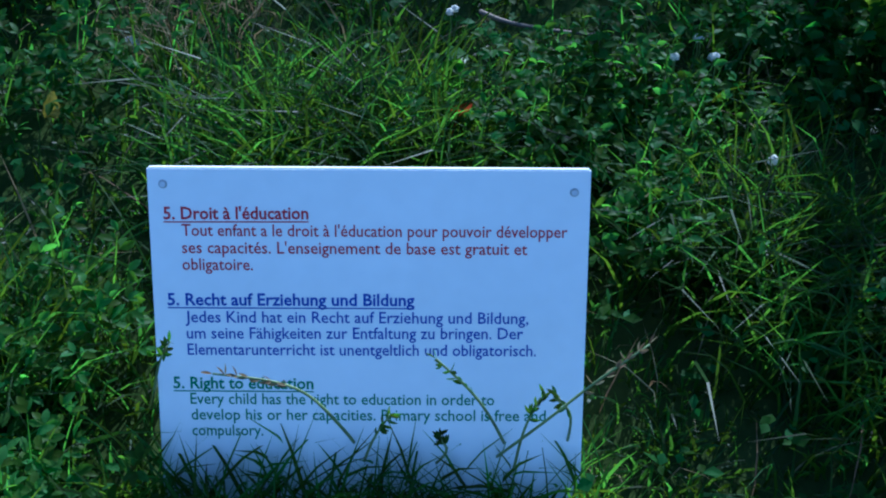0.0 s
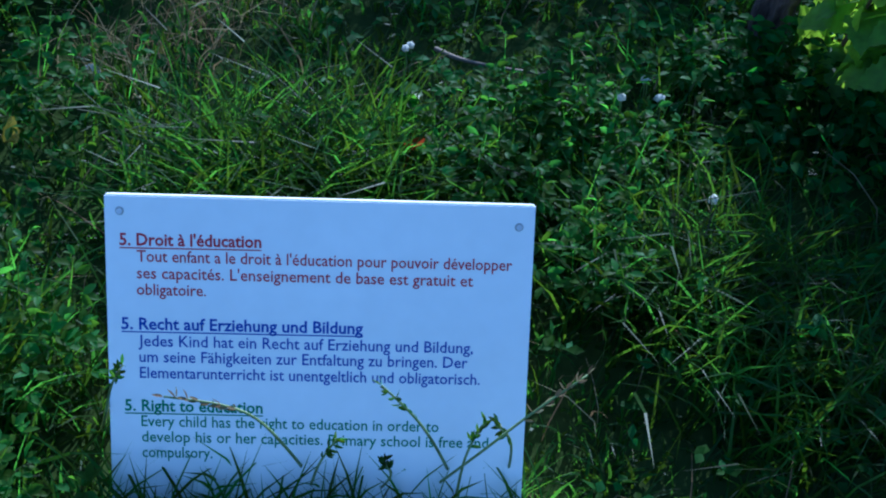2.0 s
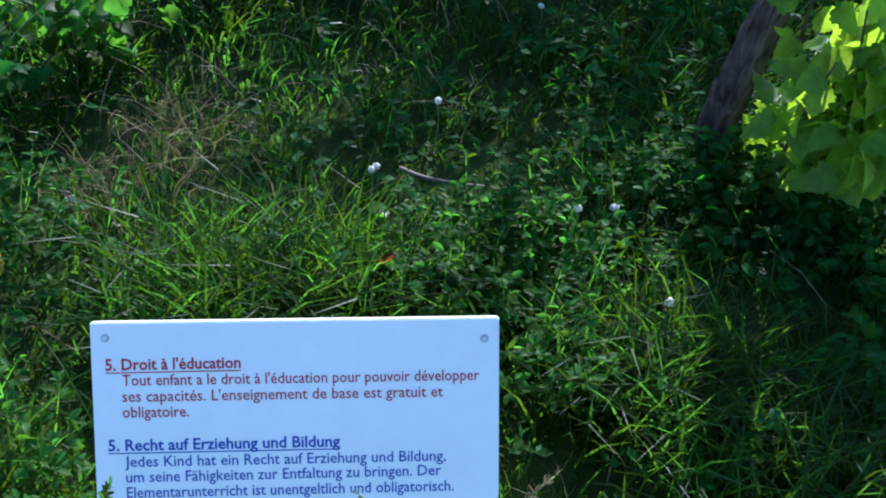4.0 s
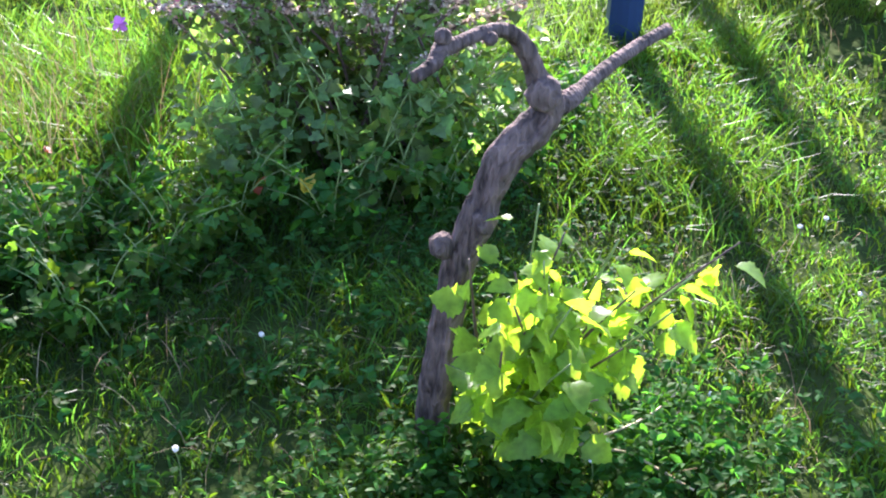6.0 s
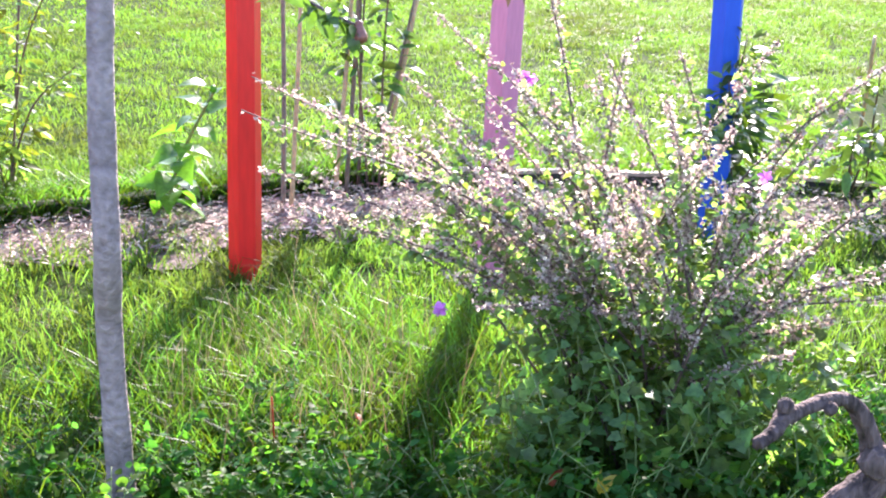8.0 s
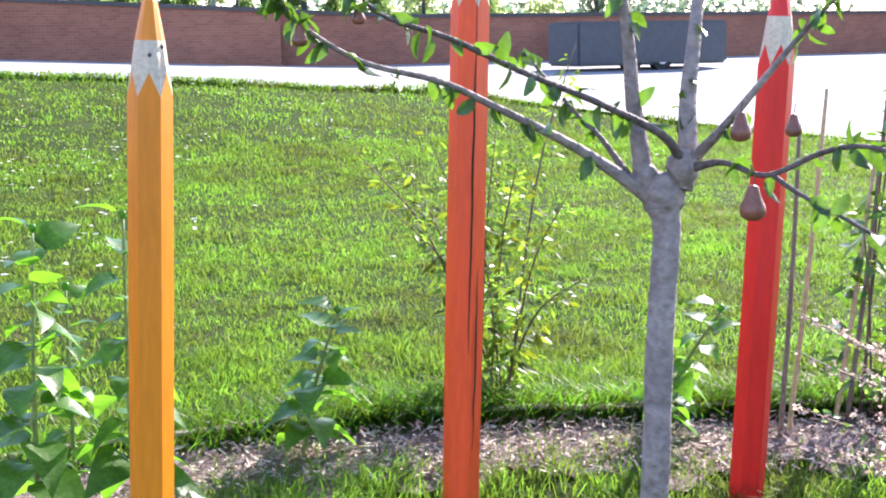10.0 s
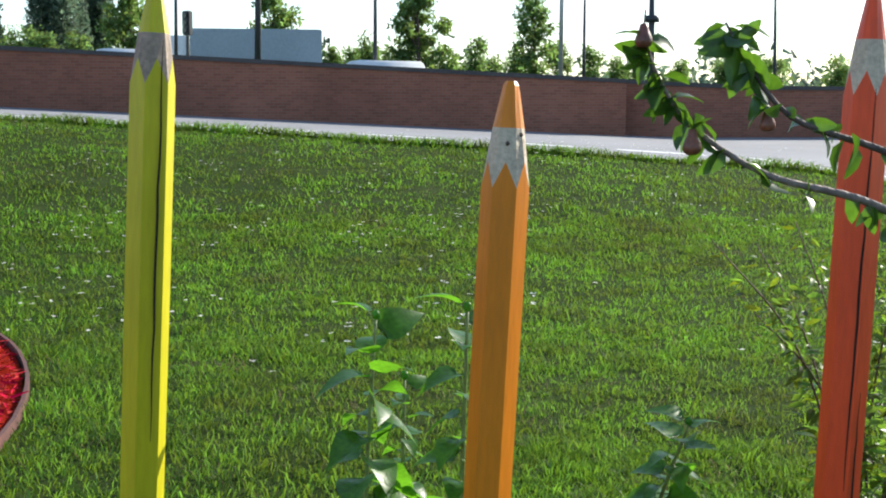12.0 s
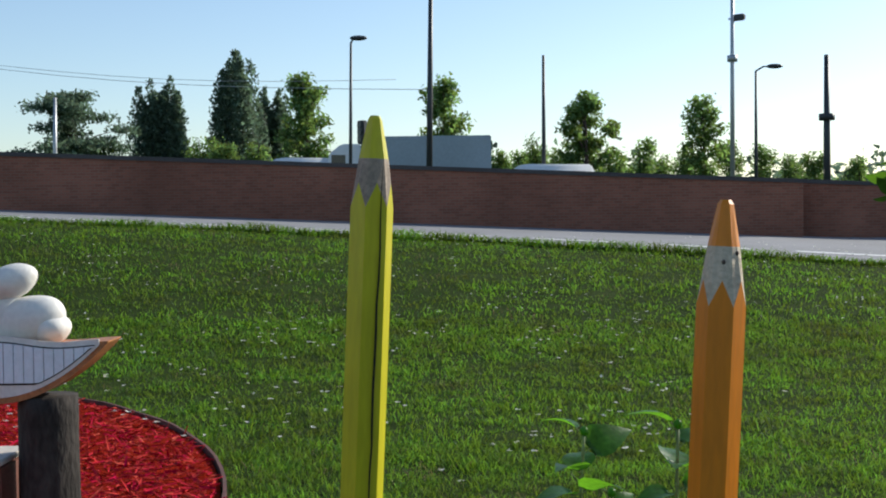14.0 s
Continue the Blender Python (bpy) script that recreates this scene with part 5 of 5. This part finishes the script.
HEDGES = [(-73.3, 45.7, 4.17, 2.26), (-70.1, 49.7, 4.78, 4.19), (-66.6, 55.1, 5.16, 3.90), (-62.2, 53.5, 4.42, 2.60), (-61.9, 56.3, 4.84, 3.05), (-57.4, 57.3, 4.16, 2.60), (-45.8, 61.6, 3.90, 2.12), (-47.3, 68.1, 4.91, 3.05), (-49.6, 70.1, 3.86, 3.16), (-44.7, 67.6, 3.96, 3.34), (-41.9, 68.6, 3.64, 2.93), (-39.4, 68.0, 4.36, 3.04), (-40.8, 73.3, 3.44, 2.66), (-37.5, 70.8, 3.56, 3.26), (-39.0, 80.0, 4.39, 3.19), (-37.3, 81.4, 4.36, 2.79), (-35.6, 82.7, 3.54, 3.19), (-32.0, 77.9, 3.50, 2.60), (-29.3, 78.7, 2.97, 2.93), (-26.7, 79.6, 3.10, 3.26), (-26.0, 89.2, 3.49, 4.74), (-20.5, 84.6, 3.54, 4.35), (-18.5, 96.5, 3.39, 4.79)]
for i, (bx, by, tz, w) in enumerate(HEDGES):
    g = float(ground_z(bx, by))
    tree((bx, by), tz + float(slope(bx, by)) - g, w, "hedge", 200 + i, 2200)
tree_px((-17.25, 116.62, 1.062), (-17.68, 117.53, 7.624), 4.0, "poplar", 31, 2000)
tree_px((-15.20, 117.67, 1.05), (-15.62, 118.54, 7.36), 4.0, "poplar", 32, 2000)
# distant wooded skyline
r = np.random.default_rng(77)
n = 9000
t_ = r.uniform(-160, 160, n)
s_ = r.uniform(170, 200, n)
X, Y = world_xy(s_, t_)
Zt = np.abs(r.normal(size=n)) * 1.6 + 2.2 + 1.6 * np.sin(t_ * 0.11) + 1.2 * np.sin(t_ * 0.29)
zz = r.uniform(0, 1, n) * np.maximum(Zt, 1.0)
L = r.uniform(0.8, 1.6, n)
tagged(new("far_wood", np_mesh("far_wood", *leaves(np.c_[X, Y, 4.1 + zz * 1.25], r.normal(size=(n, 3)), L, L * 0.8, CLUMP, r), POPLAR_LEAF, True)), "distant line of woods behind the road", "woods", kind="stuff")

# ---- grass ----
def scatter(n, x0, x1, y0, y1, r, keep=None):
    p = np.c_[r.uniform(x0, x1, n), r.uniform(y0, y1, n)]
    return p[keep(p)] if keep is not None else p


def patchy(p, f, seed):
    return 0.5 + 0.5 * np.sin(p[:, 0] * f + 2.1 * np.sin(p[:, 1] * f * 0.83 + seed)) * np.cos(p[:, 1] * f * 1.17 + 1.7 * np.sin(p[:, 0] * f * 0.71 + seed * 2))


def off_board(p):
    q = np.c_[p, np.zeros(len(p))] - np.array(BM.translation)
    u = q @ np.array(ux)
    v = -(p[:, 1] - BM.translation.y)
    return ~((u > -0.01) & (u < 0.43) & (v > -0.03) & (v < 0.2))


def off_bed(p):
    e = np.interp(p[:, 0], EP[:, 0], EP[:, 1])
    bare = (p[:, 1] < e + 0.02) & (p[:, 1] > e - np.where(p[:, 0] < -0.9, 0.60, 0.42))
    return ~bare | (np.random.default_rng(3).uniform(size=len(p)) < 0.40)


def bald(p):
    """Bare dry patches in the near grass."""
    r0 = np.random.default_rng(4).uniform(size=len(p))
    w = np.zeros(len(p))
    for x, y, q in ((-0.28, 1.42, 0.13), (-0.12, 1.58, 0.14), (-0.35, 1.15, 0.08), (0.6, 1.95, 0.12), (1.75, 3.4, 0.12)):
        w = np.maximum(w, np.exp(-((p[:, 0] - x) ** 2 + (p[:, 1] - y) ** 2) / q ** 2))
    return r0 > w * 0.9


def off_mulch(p):
    return np.hypot(p[:, 0] - MC[0], p[:, 1] - MC[1]) > MR + 0.02


def tufted(n, per, spread, region, r, keep=None):
    """Clumps of blades: places, the way each blade leans (outwards) and a size for each clump."""
    c = scatter(max(1, n // per), *region, r, keep)
    j = np.repeat(np.arange(len(c)), per)
    q = np.clip(r.normal(size=(len(j), 2)), -2, 2)
    size = r.uniform(0.55, 1.5, len(c))
    p = c[j] + q * spread * size[j][:, None]
    return p, np.arctan2(q[:, 1], q[:, 0]) + r.normal(size=len(j)) * 0.6, size[j]


def grass_object(name, p, h, w, lean, material, label, seed, few=False, way=None):
    r = np.random.default_rng(seed)
    z = ground_z(p[:, 0], p[:, 1]) - 0.012
    V, F = blades(p, z, h, w, lean, r, few, way)
    return tagged(new(name, np_mesh(name, V, F, material, False)), label, "grass", kind="stuff")


def fading(p):
    """Thins out towards the rim of the near turf."""
    d = np.minimum(np.minimum(p[:, 0] + 1.3, 2.6 - p[:, 0]) / 0.5, (p[:, 1] - 0.35) / 0.15)
    return np.random.default_rng(6).uniform(size=len(p)) < d


r = np.random.default_rng(61)
ok = lambda p: off_board(p) & off_bed(p) & bald(p) & fading(p)
p = scatter(40000, -1.3, 2.6, 0.35, 3.4, r, ok)
k = patchy(p, 3.1, 1)
grass_object("near_grass", p, (0.025 + 0.06 * k ** 1.6) * r.uniform(0.5, 1.5, len(p)), r.uniform(0.0028, 0.0055, len(p)), r.uniform(0.3, 1.0, len(p)), GRASS, "lush uneven green grass round the board", 1)
p, way, size = tufted(52000, 26, 0.022, (-1.3, 2.6, 0.35, 3.4), r, ok)
keep = off_board(p)
p, way, size = p[keep], way[keep], size[keep]
k = patchy(p, 3.1, 1)
grass_object("near_tufts", p, (0.035 + 0.085 * k ** 1.4) * size * r.uniform(0.5, 1.3, len(p)), r.uniform(0.0028, 0.0058, len(p)), r.uniform(0.4, 1.2, len(p)), GRASS, "clumps of longer green grass in the turf", 2, way=way)
p, way, size = tufted(92000, 22, 0.030, (-3.2, 4.2, 3.2, 6.4), r, off_bed)
keep = off_bed(p)
p, way, size = p[keep], way[keep], size[keep]
k = patchy(p, 2.3, 2)
grass_object("bed_grass", p, (0.04 + 0.08 * k) * size * r.uniform(0.6, 1.3, len(p)), r.uniform(0.003, 0.006, len(p)), r.uniform(0.3, 1.1, len(p)), GRASS_LAWN, "sunlit tufty grass between the painted posts", 2, True, way)
p = scatter(2600, -1.3, 3.0, 0.4, 4.4, r, off_board)
p = np.vstack([p] + [r.normal(size=(m, 2)) * q + np.array([x, y]) for x, y, q, m in ((-0.10, 1.56, 0.06, 110), (-0.19, 1.40, 0.05, 90), (0.33, 2.05, 0.1, 60))])
grass_object("dry_grass", p, r.uniform(0.03, 0.14, len(p)), r.uniform(0.0015, 0.003, len(p)), r.uniform(0.6, 1.3, len(p)), GRASS_DRY, "dry straw coloured blades in the grass", 3)
p = np.c_[r.normal(0.02, 0.24, 420), r.normal(3.02, 0.26, 420)]
grass_object("tall_grass", p, r.uniform(0.15, 0.42, len(p)), r.uniform(0.0014, 0.0026, len(p)), r.uniform(0.1, 0.5, len(p)), GRASS_DRY, "tall yellowing grass beside the mallow bush", 4)
p = np.vstack([np.c_[r.normal(x, q, m), r.normal(y, q, m)] for x, y, q, m in ((-0.02, 1.14, 0.07, 900), (0.12, 1.18, 0.06, 700), (0.55, 1.0, 0.08, 800), (0.7, 0.85, 0.08, 700), (-0.3, 0.8, 0.06, 500), (1.6, 2.4, 0.2, 1500))])
p = p[off_board(p)]
grass_object("grass_tuft", p, r.uniform(0.07, 0.19, len(p)), r.uniform(0.003, 0.005, len(p)), r.uniform(0.4, 1.0, len(p)), GRASS, "longer bright tufts of grass behind the board", 5)
p = np.c_[r.uniform(-0.14, 0.36, 1100), r.normal(0.645, 0.03, 1100)]
grass_object("board_foot_grass", p, r.uniform(0.04, 0.13, len(p)), r.uniform(0.003, 0.005, len(p)), r.uniform(0.3, 1.0, len(p)), GRASS, "dark grass at the foot of the board", 6)
p = np.vstack([EP[r.integers(0, len(EP), 9000), :2] + np.c_[r.normal(0, 0.12, 9000), np.abs(r.normal(0.02, 0.10, 9000)) + 0.02], EP[r.integers(0, len(EP) // 2, 16000), :2] + np.c_[r.normal(0, 0.12, 16000), np.abs(r.normal(0.0, 0.12, 16000)) - 0.03]])
grass_object("edge_grass", p, r.uniform(0.06, 0.24, len(p)), r.uniform(0.004, 0.008, len(p)), r.uniform(0.3, 1.0, len(p)), GRASS, "longer grass hanging over the bed edging", 7)
p = np.c_[r.normal(0.0, 0.34, 7000), r.normal(3.15, 0.30, 7000)]
grass_object("rank_grass", p, r.uniform(0.08, 0.26, len(p)), r.uniform(0.003, 0.006, len(p)), r.uniform(0.3, 0.9, len(p)), GRASS, "rank sunlit grass beside the mallow bush", 8)
# open meadow: clumped turf, with fewer and wider blades the further it lies
def on_meadow(p):
    e = np.interp(p[:, 0], EP[:, 0], EP[:, 1])
    s, t = st(p[:, 0], p[:, 1])
    return ((p[:, 1] > e + 0.05) | (p[:, 0] < -3.6)) & off_mulch(p) & (s < road_edge(t) + 0.06)


def meadow_places(n, per, spread, s0, s1):
    q, way, size = tufted(n, per, spread, (s0, s1, -3.0 - 0.5 * s1, (8.0 if s0 < 5 else 4.0) + 0.55 * s1), r)
    p = np.c_[world_xy(q[:, 0], q[:, 1])]
    keep = on_meadow(p)
    return p[keep], way[keep], size[keep]


for i, (n, per, spread, s0, s1, hh, ww) in enumerate(((125000, 22, 0.05, 3.5, 10, 0.085, 0.0060), (75000, 16, 0.07, 9, 17, 0.09, 0.009), (50000, 10, 0.10, 15, 27.5, 0.10, 0.014))):
    p, way, size = meadow_places(n, 1, 0.0, s0, s1)
    k = patchy(p, 0.9, 3 + i) * 0.4 + patchy(p, 7.0, 4 + i) * 0.6
    grass_object("meadow_turf", p, hh * (0.22 + 0.75 * k) * r.uniform(0.6, 1.3, len(p)), ww * r.uniform(0.7, 1.3, len(p)), r.uniform(0.4, 1.4, len(p)), GRASS_LAWN, "short dense turf of the open meadow", 24 + i, True)
    p, way, size = meadow_places(n, per, spread, s0, s1)
    k = patchy(p, 0.9, 3 + i) * 0.3 + patchy(p, 2.7, 5 + i) * 0.3 + patchy(p, 8.0, 6 + i) * 0.4
    grass_object("meadow_grass", p, hh * (0.25 + 1.3 * k ** 1.6) * size * r.uniform(0.5, 1.4, len(p)), ww * r.uniform(0.6, 1.3, len(p)), r.uniform(0.4, 1.4, len(p)), GRASS_LAWN, "open tufty meadow grass stretching to the road", 10 + i, True, way)
    p, way, size = meadow_places(n // 10, 12, spread * 1.6, s0, s1)
    keep = patchy(p, 1.1, 8 + i) > 0.45
    p, size, way = p[keep], size[keep], way[keep]
    grass_object("meadow_straw", p, hh * 0.8 * size * r.uniform(0.5, 1.3, len(p)), ww * 0.55 * r.uniform(0.6, 1.2, len(p)), r.uniform(0.6, 1.5, len(p)), GRASS_DRY, "dry straw coloured blades in the meadow", 14 + i, True, way)
t = r.uniform(-20, 13, 9000)
p = np.c_[world_xy(road_edge(t) + np.abs(r.normal(0, 0.12, 9000)) * -1 + 0.08 * np.sin(t * 2.3), t)]
grass_object("verge_grass", p, 0.22 * r.uniform(0.3, 1.0, len(p)) * (0.5 + patchy(p, 0.8, 2)), r.uniform(0.012, 0.024, len(p)), r.uniform(0.3, 1.2, len(p)), GRASS_LAWN, "taller uneven grass along the road's edge", 29, True)
# the meadow goes on round and behind the bed
p = scatter(36000, -6.0, 7.0, -4.5, 6.0, r, off_mulch)
p = p[~((p[:, 0] > -0.85) & (p[:, 0] < 2.2) & (p[:, 1] > 0.45)) & ~((p[:, 0] > -3.2) & (p[:, 0] < 4.2) & (p[:, 1] > 3.2))]
grass_object("outer_grass", p, r.uniform(0.04, 0.12, len(p)), r.uniform(0.006, 0.012, len(p)), r.uniform(0.4, 1.2, len(p)), GRASS_LAWN, "plain meadow grass round the planted bed", 20, True)


# leafy herbs with leaflets in threes
def herbs(name, p, h, leaf, material, label, seed, nodes=6):
    r = np.random.default_rng(seed)
    n = len(p)
    z = ground_z(p[:, 0], p[:, 1]) - 0.01
    lean = r.normal(size=(n, 2)) * 0.35 * h[:, None]
    items = [leaves(np.c_[p, z], np.c_[lean, h], np.hypot(h, np.hypot(lean[:, 0], lean[:, 1])), np.full(n, 0.0028), LANCE, r, 0.4, 0.05)]
    for j in range(nodes):
        f = 0.3 + 0.7 * (j + 0.7) / nodes
        at = np.c_[p + lean * f, z + h * f]
        a0 = r.uniform(0, 2 * np.pi, n)
        out = np.c_[np.cos(a0), np.sin(a0), np.full(n, 0.35)] * (0.010 + 0.25 * (1 - f)) * h[:, None]
        for b in (-0.85, 0.0, 0.85):
            d = np.c_[np.cos(a0 + b), np.sin(a0 + b), r.uniform(-0.1, 0.6, n) + 0.5 * (f > 0.9)]
            L = leaf * r.uniform(0.7, 1.25, n) * (1.1 - 0.35 * f)
            items.append(leaves(at + out, d, L, L * 0.52, LEAFLET, r, 0.3, 0.3, 0.6))
    return tagged(new(name, np_mesh(name, *join(items), material, True)), label, "herbs", kind="stuff")


p = np.vstack([np.c_[r.normal(x, q, m), r.normal(y, q, m)] for x, y, q, m in (
    (-0.26, 0.83, 0.07, 55), (-0.22, 0.62, 0.05, 26), (-0.02, 0.50, 0.03, 5), (0.2, 0.49, 0.03, 4), (0.30, 1.2, 0.07, 46), (0.43, 1.21, 0.06, 46), (0.42, 1.05, 0.06, 30), (-0.32, 1.25, 0.07, 34), (0.52, 1.3, 0.1, 30))])
p = p[off_board(p)]
herbs("lucerne", p, r.uniform(0.07, 0.15, len(p)), 0.020, HERB, "bright leafy lucerne growing round the board", 31)
p = np.vstack([np.c_[r.normal(x, q, m), r.normal(y, q * 0.8, m)] for x, y, q, m in (
    (0.78, 1.42, 0.09, 60), (1.02, 1.28, 0.12, 80), (1.2, 1.4, 0.12, 50), (0.7, 2.1, 0.25, 60), (0.3, 2.25, 0.2, 46), (0.85, 1.05, 0.12, 30), (0.6, 1.75, 0.2, 30))])
herbs("clover_clump", p, r.uniform(0.05, 0.13, len(p)), 0.026, CLOVER, "dark broad clover in the shade of the vine", 32, 5)
p = np.vstack([np.c_[r.normal(x, q, m), r.normal(y, q * 0.7, m)] for x, y, q, m in ((0.0, 2.45, 0.10, 70), (-0.15, 2.35, 0.1, 40))])
herbs("round_leaved_herb", p, r.uniform(0.09, 0.2, len(p)), 0.036, HERB, "lush bright green leafy herb before the bush", 33, 6)
# clover and small herbs
p = scatter(14000, -1.3, 2.6, 0.4, 3.3, r, ok)
k = patchy(p, 2.2, 7)
p = p[k > r.uniform(0.1, 0.9, len(p))]
h = r.uniform(0.015, 0.085, len(p))
at = np.c_[p, h]
items = []
for j in range(3):
    a = r.uniform(0, 2 * np.pi, len(p))
    items.append(leaves(at, np.c_[np.cos(a), np.sin(a), r.uniform(-0.2, 0.5, len(p))], r.uniform(0.008, 0.022, len(p)), r.uniform(0.007, 0.016, len(p)), SIMPLE, r, 0.2, 0.2, 0.7))
tagged(new("clover", np_mesh("clover", *join(items), CLOVER, True)), "clover and small herbs mixed into the grass", "clover", kind="stuff")
# bark chips and dry bits on the bed soil
n = 9000
x = r.uniform(-3.2, 3.0, n)
y = np.interp(x, EP[:, 0], EP[:, 1]) - r.uniform(0.02, 0.75, n)
L = r.uniform(0.01, 0.05, n)
d = r.normal(size=(n, 3)) * np.array([1, 1, 0.3])
tagged(new("soil_litter", np_mesh("soil_litter", *leaves(np.c_[x, y, r.uniform(0.03, 0.06, n)], d, L, L * 0.35, CLUMP, r, 0.3, 0.2, 0.5), CHIP)), "dry chips and clods on the bed", "litter", kind="stuff")
# small white flowers of the meadow
n = 2600
s, t = r.uniform(8, 26, n), r.uniform(-14, 14, n)
kk = patchy(np.c_[s, t], 0.8, 9) > 0.55
X, Y = world_xy(s[kk], t[kk])
m_ = len(X)
at = np.c_[X, Y, ground_z(X, Y) + r.uniform(0.10, 0.20, m_)]
items = [leaves(at, np.c_[np.cos(r.uniform(0, 6.3, m_)), np.sin(r.uniform(0, 6.3, m_)), np.full(m_, 0.3)], np.full(m_, 0.034), np.full(m_, 0.03), SIMPLE, r, 0.2, 0.2, 0.8) for _ in range(3)]
tagged(new("meadow_flowers", np_mesh("meadow_flowers", *join(items), WHITE_PETAL)), "small white flowers scattered over the meadow", "flowers", kind="stuff")


# white clover heads near the board
def clover_head(p, seed):
    ob = thing("clover_flower", (p[0], p[1], 0), "round white clover flower on a thin stalk", "flower", "clover flowers")
    P = [(p[0], p[1], 0, 0.0012), (p[0] + 0.004, p[1], p[2] * 0.6, 0.001), (*p, 0.001)]
    part("stalk", np_mesh("stalk", *tube(local(P, ob), 5), GREEN_STEM), ob)
    V, F = blob(np.array(p) - np.array(ob.location), 0.0065, 0.9, seed, 1)
    part("head", np_mesh("head", V, F, WHITE_PETAL, False), ob)


for i, p in enumerate(((0.5841, 1.088, 0.09), (0.4869, 1.267, 0.1), (0.5412, 1.27, 0.1), (0.2047, 1.403, 0.06), (0.5378, 1.346, 0.07), (0.3009, 1.519, 0.1), (0.956, 1.292, 0.08), (0.4817, 1.254, 0.11), (0.5812, 1.081, 0.1), (0.5513, 1.317, 0.06), (0.5335, 1.343, 0.07), (0.5103, 1.875, 0.06), (0.1969, 1.383, 0.07), (0.9538, 1.228, 0.05), (1.71, 1.624, 0.06), (1.765, 1.934, 0.05), (1.256, 1.426, 0.05), (1.832, 1.933, 0.06))):
    clover_head(p, i)
# pebble and fallen twigs
V, F = blob((-0.2403, 1.366, 0.012), 0.012, 0.8, 3, 2)
tagged(new("pebble", np_mesh("pebble", V, F, STONE, True)), "small pale pebble lying on bare soil", "stone")


def twig(pts, r0, material, name="twig", label="thin dry fallen twig lying in the grass", cat="twig"):
    ob = thing(name, pts[0], label, cat)
    P = smooth_path([(*p, r0 * (1 - 0.6 * i / len(pts))) for i, p in enumerate(pts)], 5)
    part("stick" if name == "twig" else "stalk", np_mesh("stick", *tube(local(P, ob), 6, 0.06, 2), material, True), ob)
    return ob, P


twig([(0.242, 1.431, 0.035), (0.28, 1.396, 0.045), (0.3405, 1.375, 0.05), (0.4117, 1.38, 0.04)], 0.0035, CANE_DARK)
twig([(0.9319, 1.374, 0.05), (1.025, 1.318, 0.06), (1.059, 1.263, 0.06), (1.099, 1.2, 0.05)], 0.003, CANE)
twig([(0.8576, 1.353, 0.04), (0.9843, 1.361, 0.06), (1.099, 1.378, 0.07), (1.197, 1.436, 0.07)], 0.003, CANE)
# seeding grass stalks across the board
STALKS = [
    [(0.1014, 0.7266, 0), (0.08428, 0.6592, 0.1554), (0.05718, 0.6626, 0.197), (0.02503, 0.6665, 0.2122), (-0.02572, 0.6659, 0.2225)],
    [(0.2595, 0.723, 0), (0.2233, 0.6631, 0.1656), (0.2011, 0.6656, 0.2066), (0.1701, 0.6687, 0.2477)],
    [(0.2583, 0.6958, 0), (0.2498, 0.6365, 0.1702), (0.2562, 0.6426, 0.2025), (0.267, 0.6509, 0.2235)],
    [(0.2262, 0.7087, 0), (0.2688, 0.6479, 0.1811), (0.3106, 0.6631, 0.223), (0.3577, 0.6833, 0.2563)],
    [(0.1022, 0.7061, 0), (0.1158, 0.648, 0.1472), (0.1309, 0.6544, 0.1801)],
    [(-0.1248, 0.778, 0), (-0.07936, 0.6883, 0.1995), (-0.06972, 0.7055, 0.2151)],
    [(0.1729, 0.7075, 0), (0.1849, 0.6558, 0.1174), (0.1761, 0.6625, 0.1362)],
    [(0.317, 0.7312, 0), (0.2942, 0.6516, 0.1856), (0.2809, 0.6671, 0.1985)],
]
for i, pts in enumerate(STALKS):
    ob, P = twig(pts, 0.0017, GREEN_STEM, "grass_stalk", "seeding grass stalk leaning across the white board", "grass")
    m_ = 18
    c = np.array([P[int(len(P) * (0.62 + 0.36 * k / m_))][:3] for k in range(m_)]) - np.array(ob.location)
    d = np.gradient(P[:, :3], axis=0)[-1] + np.random.default_rng(i).normal(size=(m_, 3)) * 0.006
    part("ear", np_mesh("ear", *leaves(c, d, np.full(m_, 0.011), np.full(m_, 0.0035), LANCE, np.random.default_rng(i), 0.3, 0.1), GRASS_DRY if i in (0, 3) else GRASS), ob)

RED_LEAF = mat("red_leaf", (0.42, 0.07, 0.02), 0.5, 0.2, 30, 90, through_light=0.4)
YELLOW_LEAF = mat("yellow_leaf", (0.50, 0.38, 0.03), 0.5, 0.2, 30, 90, through_light=0.4)
r = np.random.default_rng(88)
for p, m, sz in (((0.617, 2.452, 0.097), RED_LEAF, 0.03), ((0.697, 2.291, 0.149), YELLOW_LEAF, 0.05), ((0.155, 2.149, 0.08), RED_LEAF, 0.025), ((0.161, 2.181, 0.06), RED_LEAF, 0.025), ((0.1992, 1.202, 0.05), RED_LEAF, 0.03), ((-0.3043, 1.175, 0.05), YELLOW_LEAF, 0.03), ((0.1984, 1.28, 0.07), PALE_LEAF, 0.045), ((0.1499, 2.762, 0.12), RED_LEAF, 0.03)):
    ob = thing("withered_leaf", p, "small withered coloured leaf caught in the weeds", "leaf", "withered leaves")
    for k in range(2):
        part("blade", np_mesh("blade", *leaves(np.zeros((1, 3)), r.normal(size=(1, 3)), np.array([sz]), np.array([sz * 0.7]), VINE, r, 0.3, 0.3), m, True), ob)
twig([(-0.06887, 2.68, 0.02), (-0.06346, 2.613, 0.1682), (-0.06517, 2.618, 0.2637)], 0.004, RED_LEAF, "dock_stalk", "reddish dry dock stalk standing in the weeds", "weed")
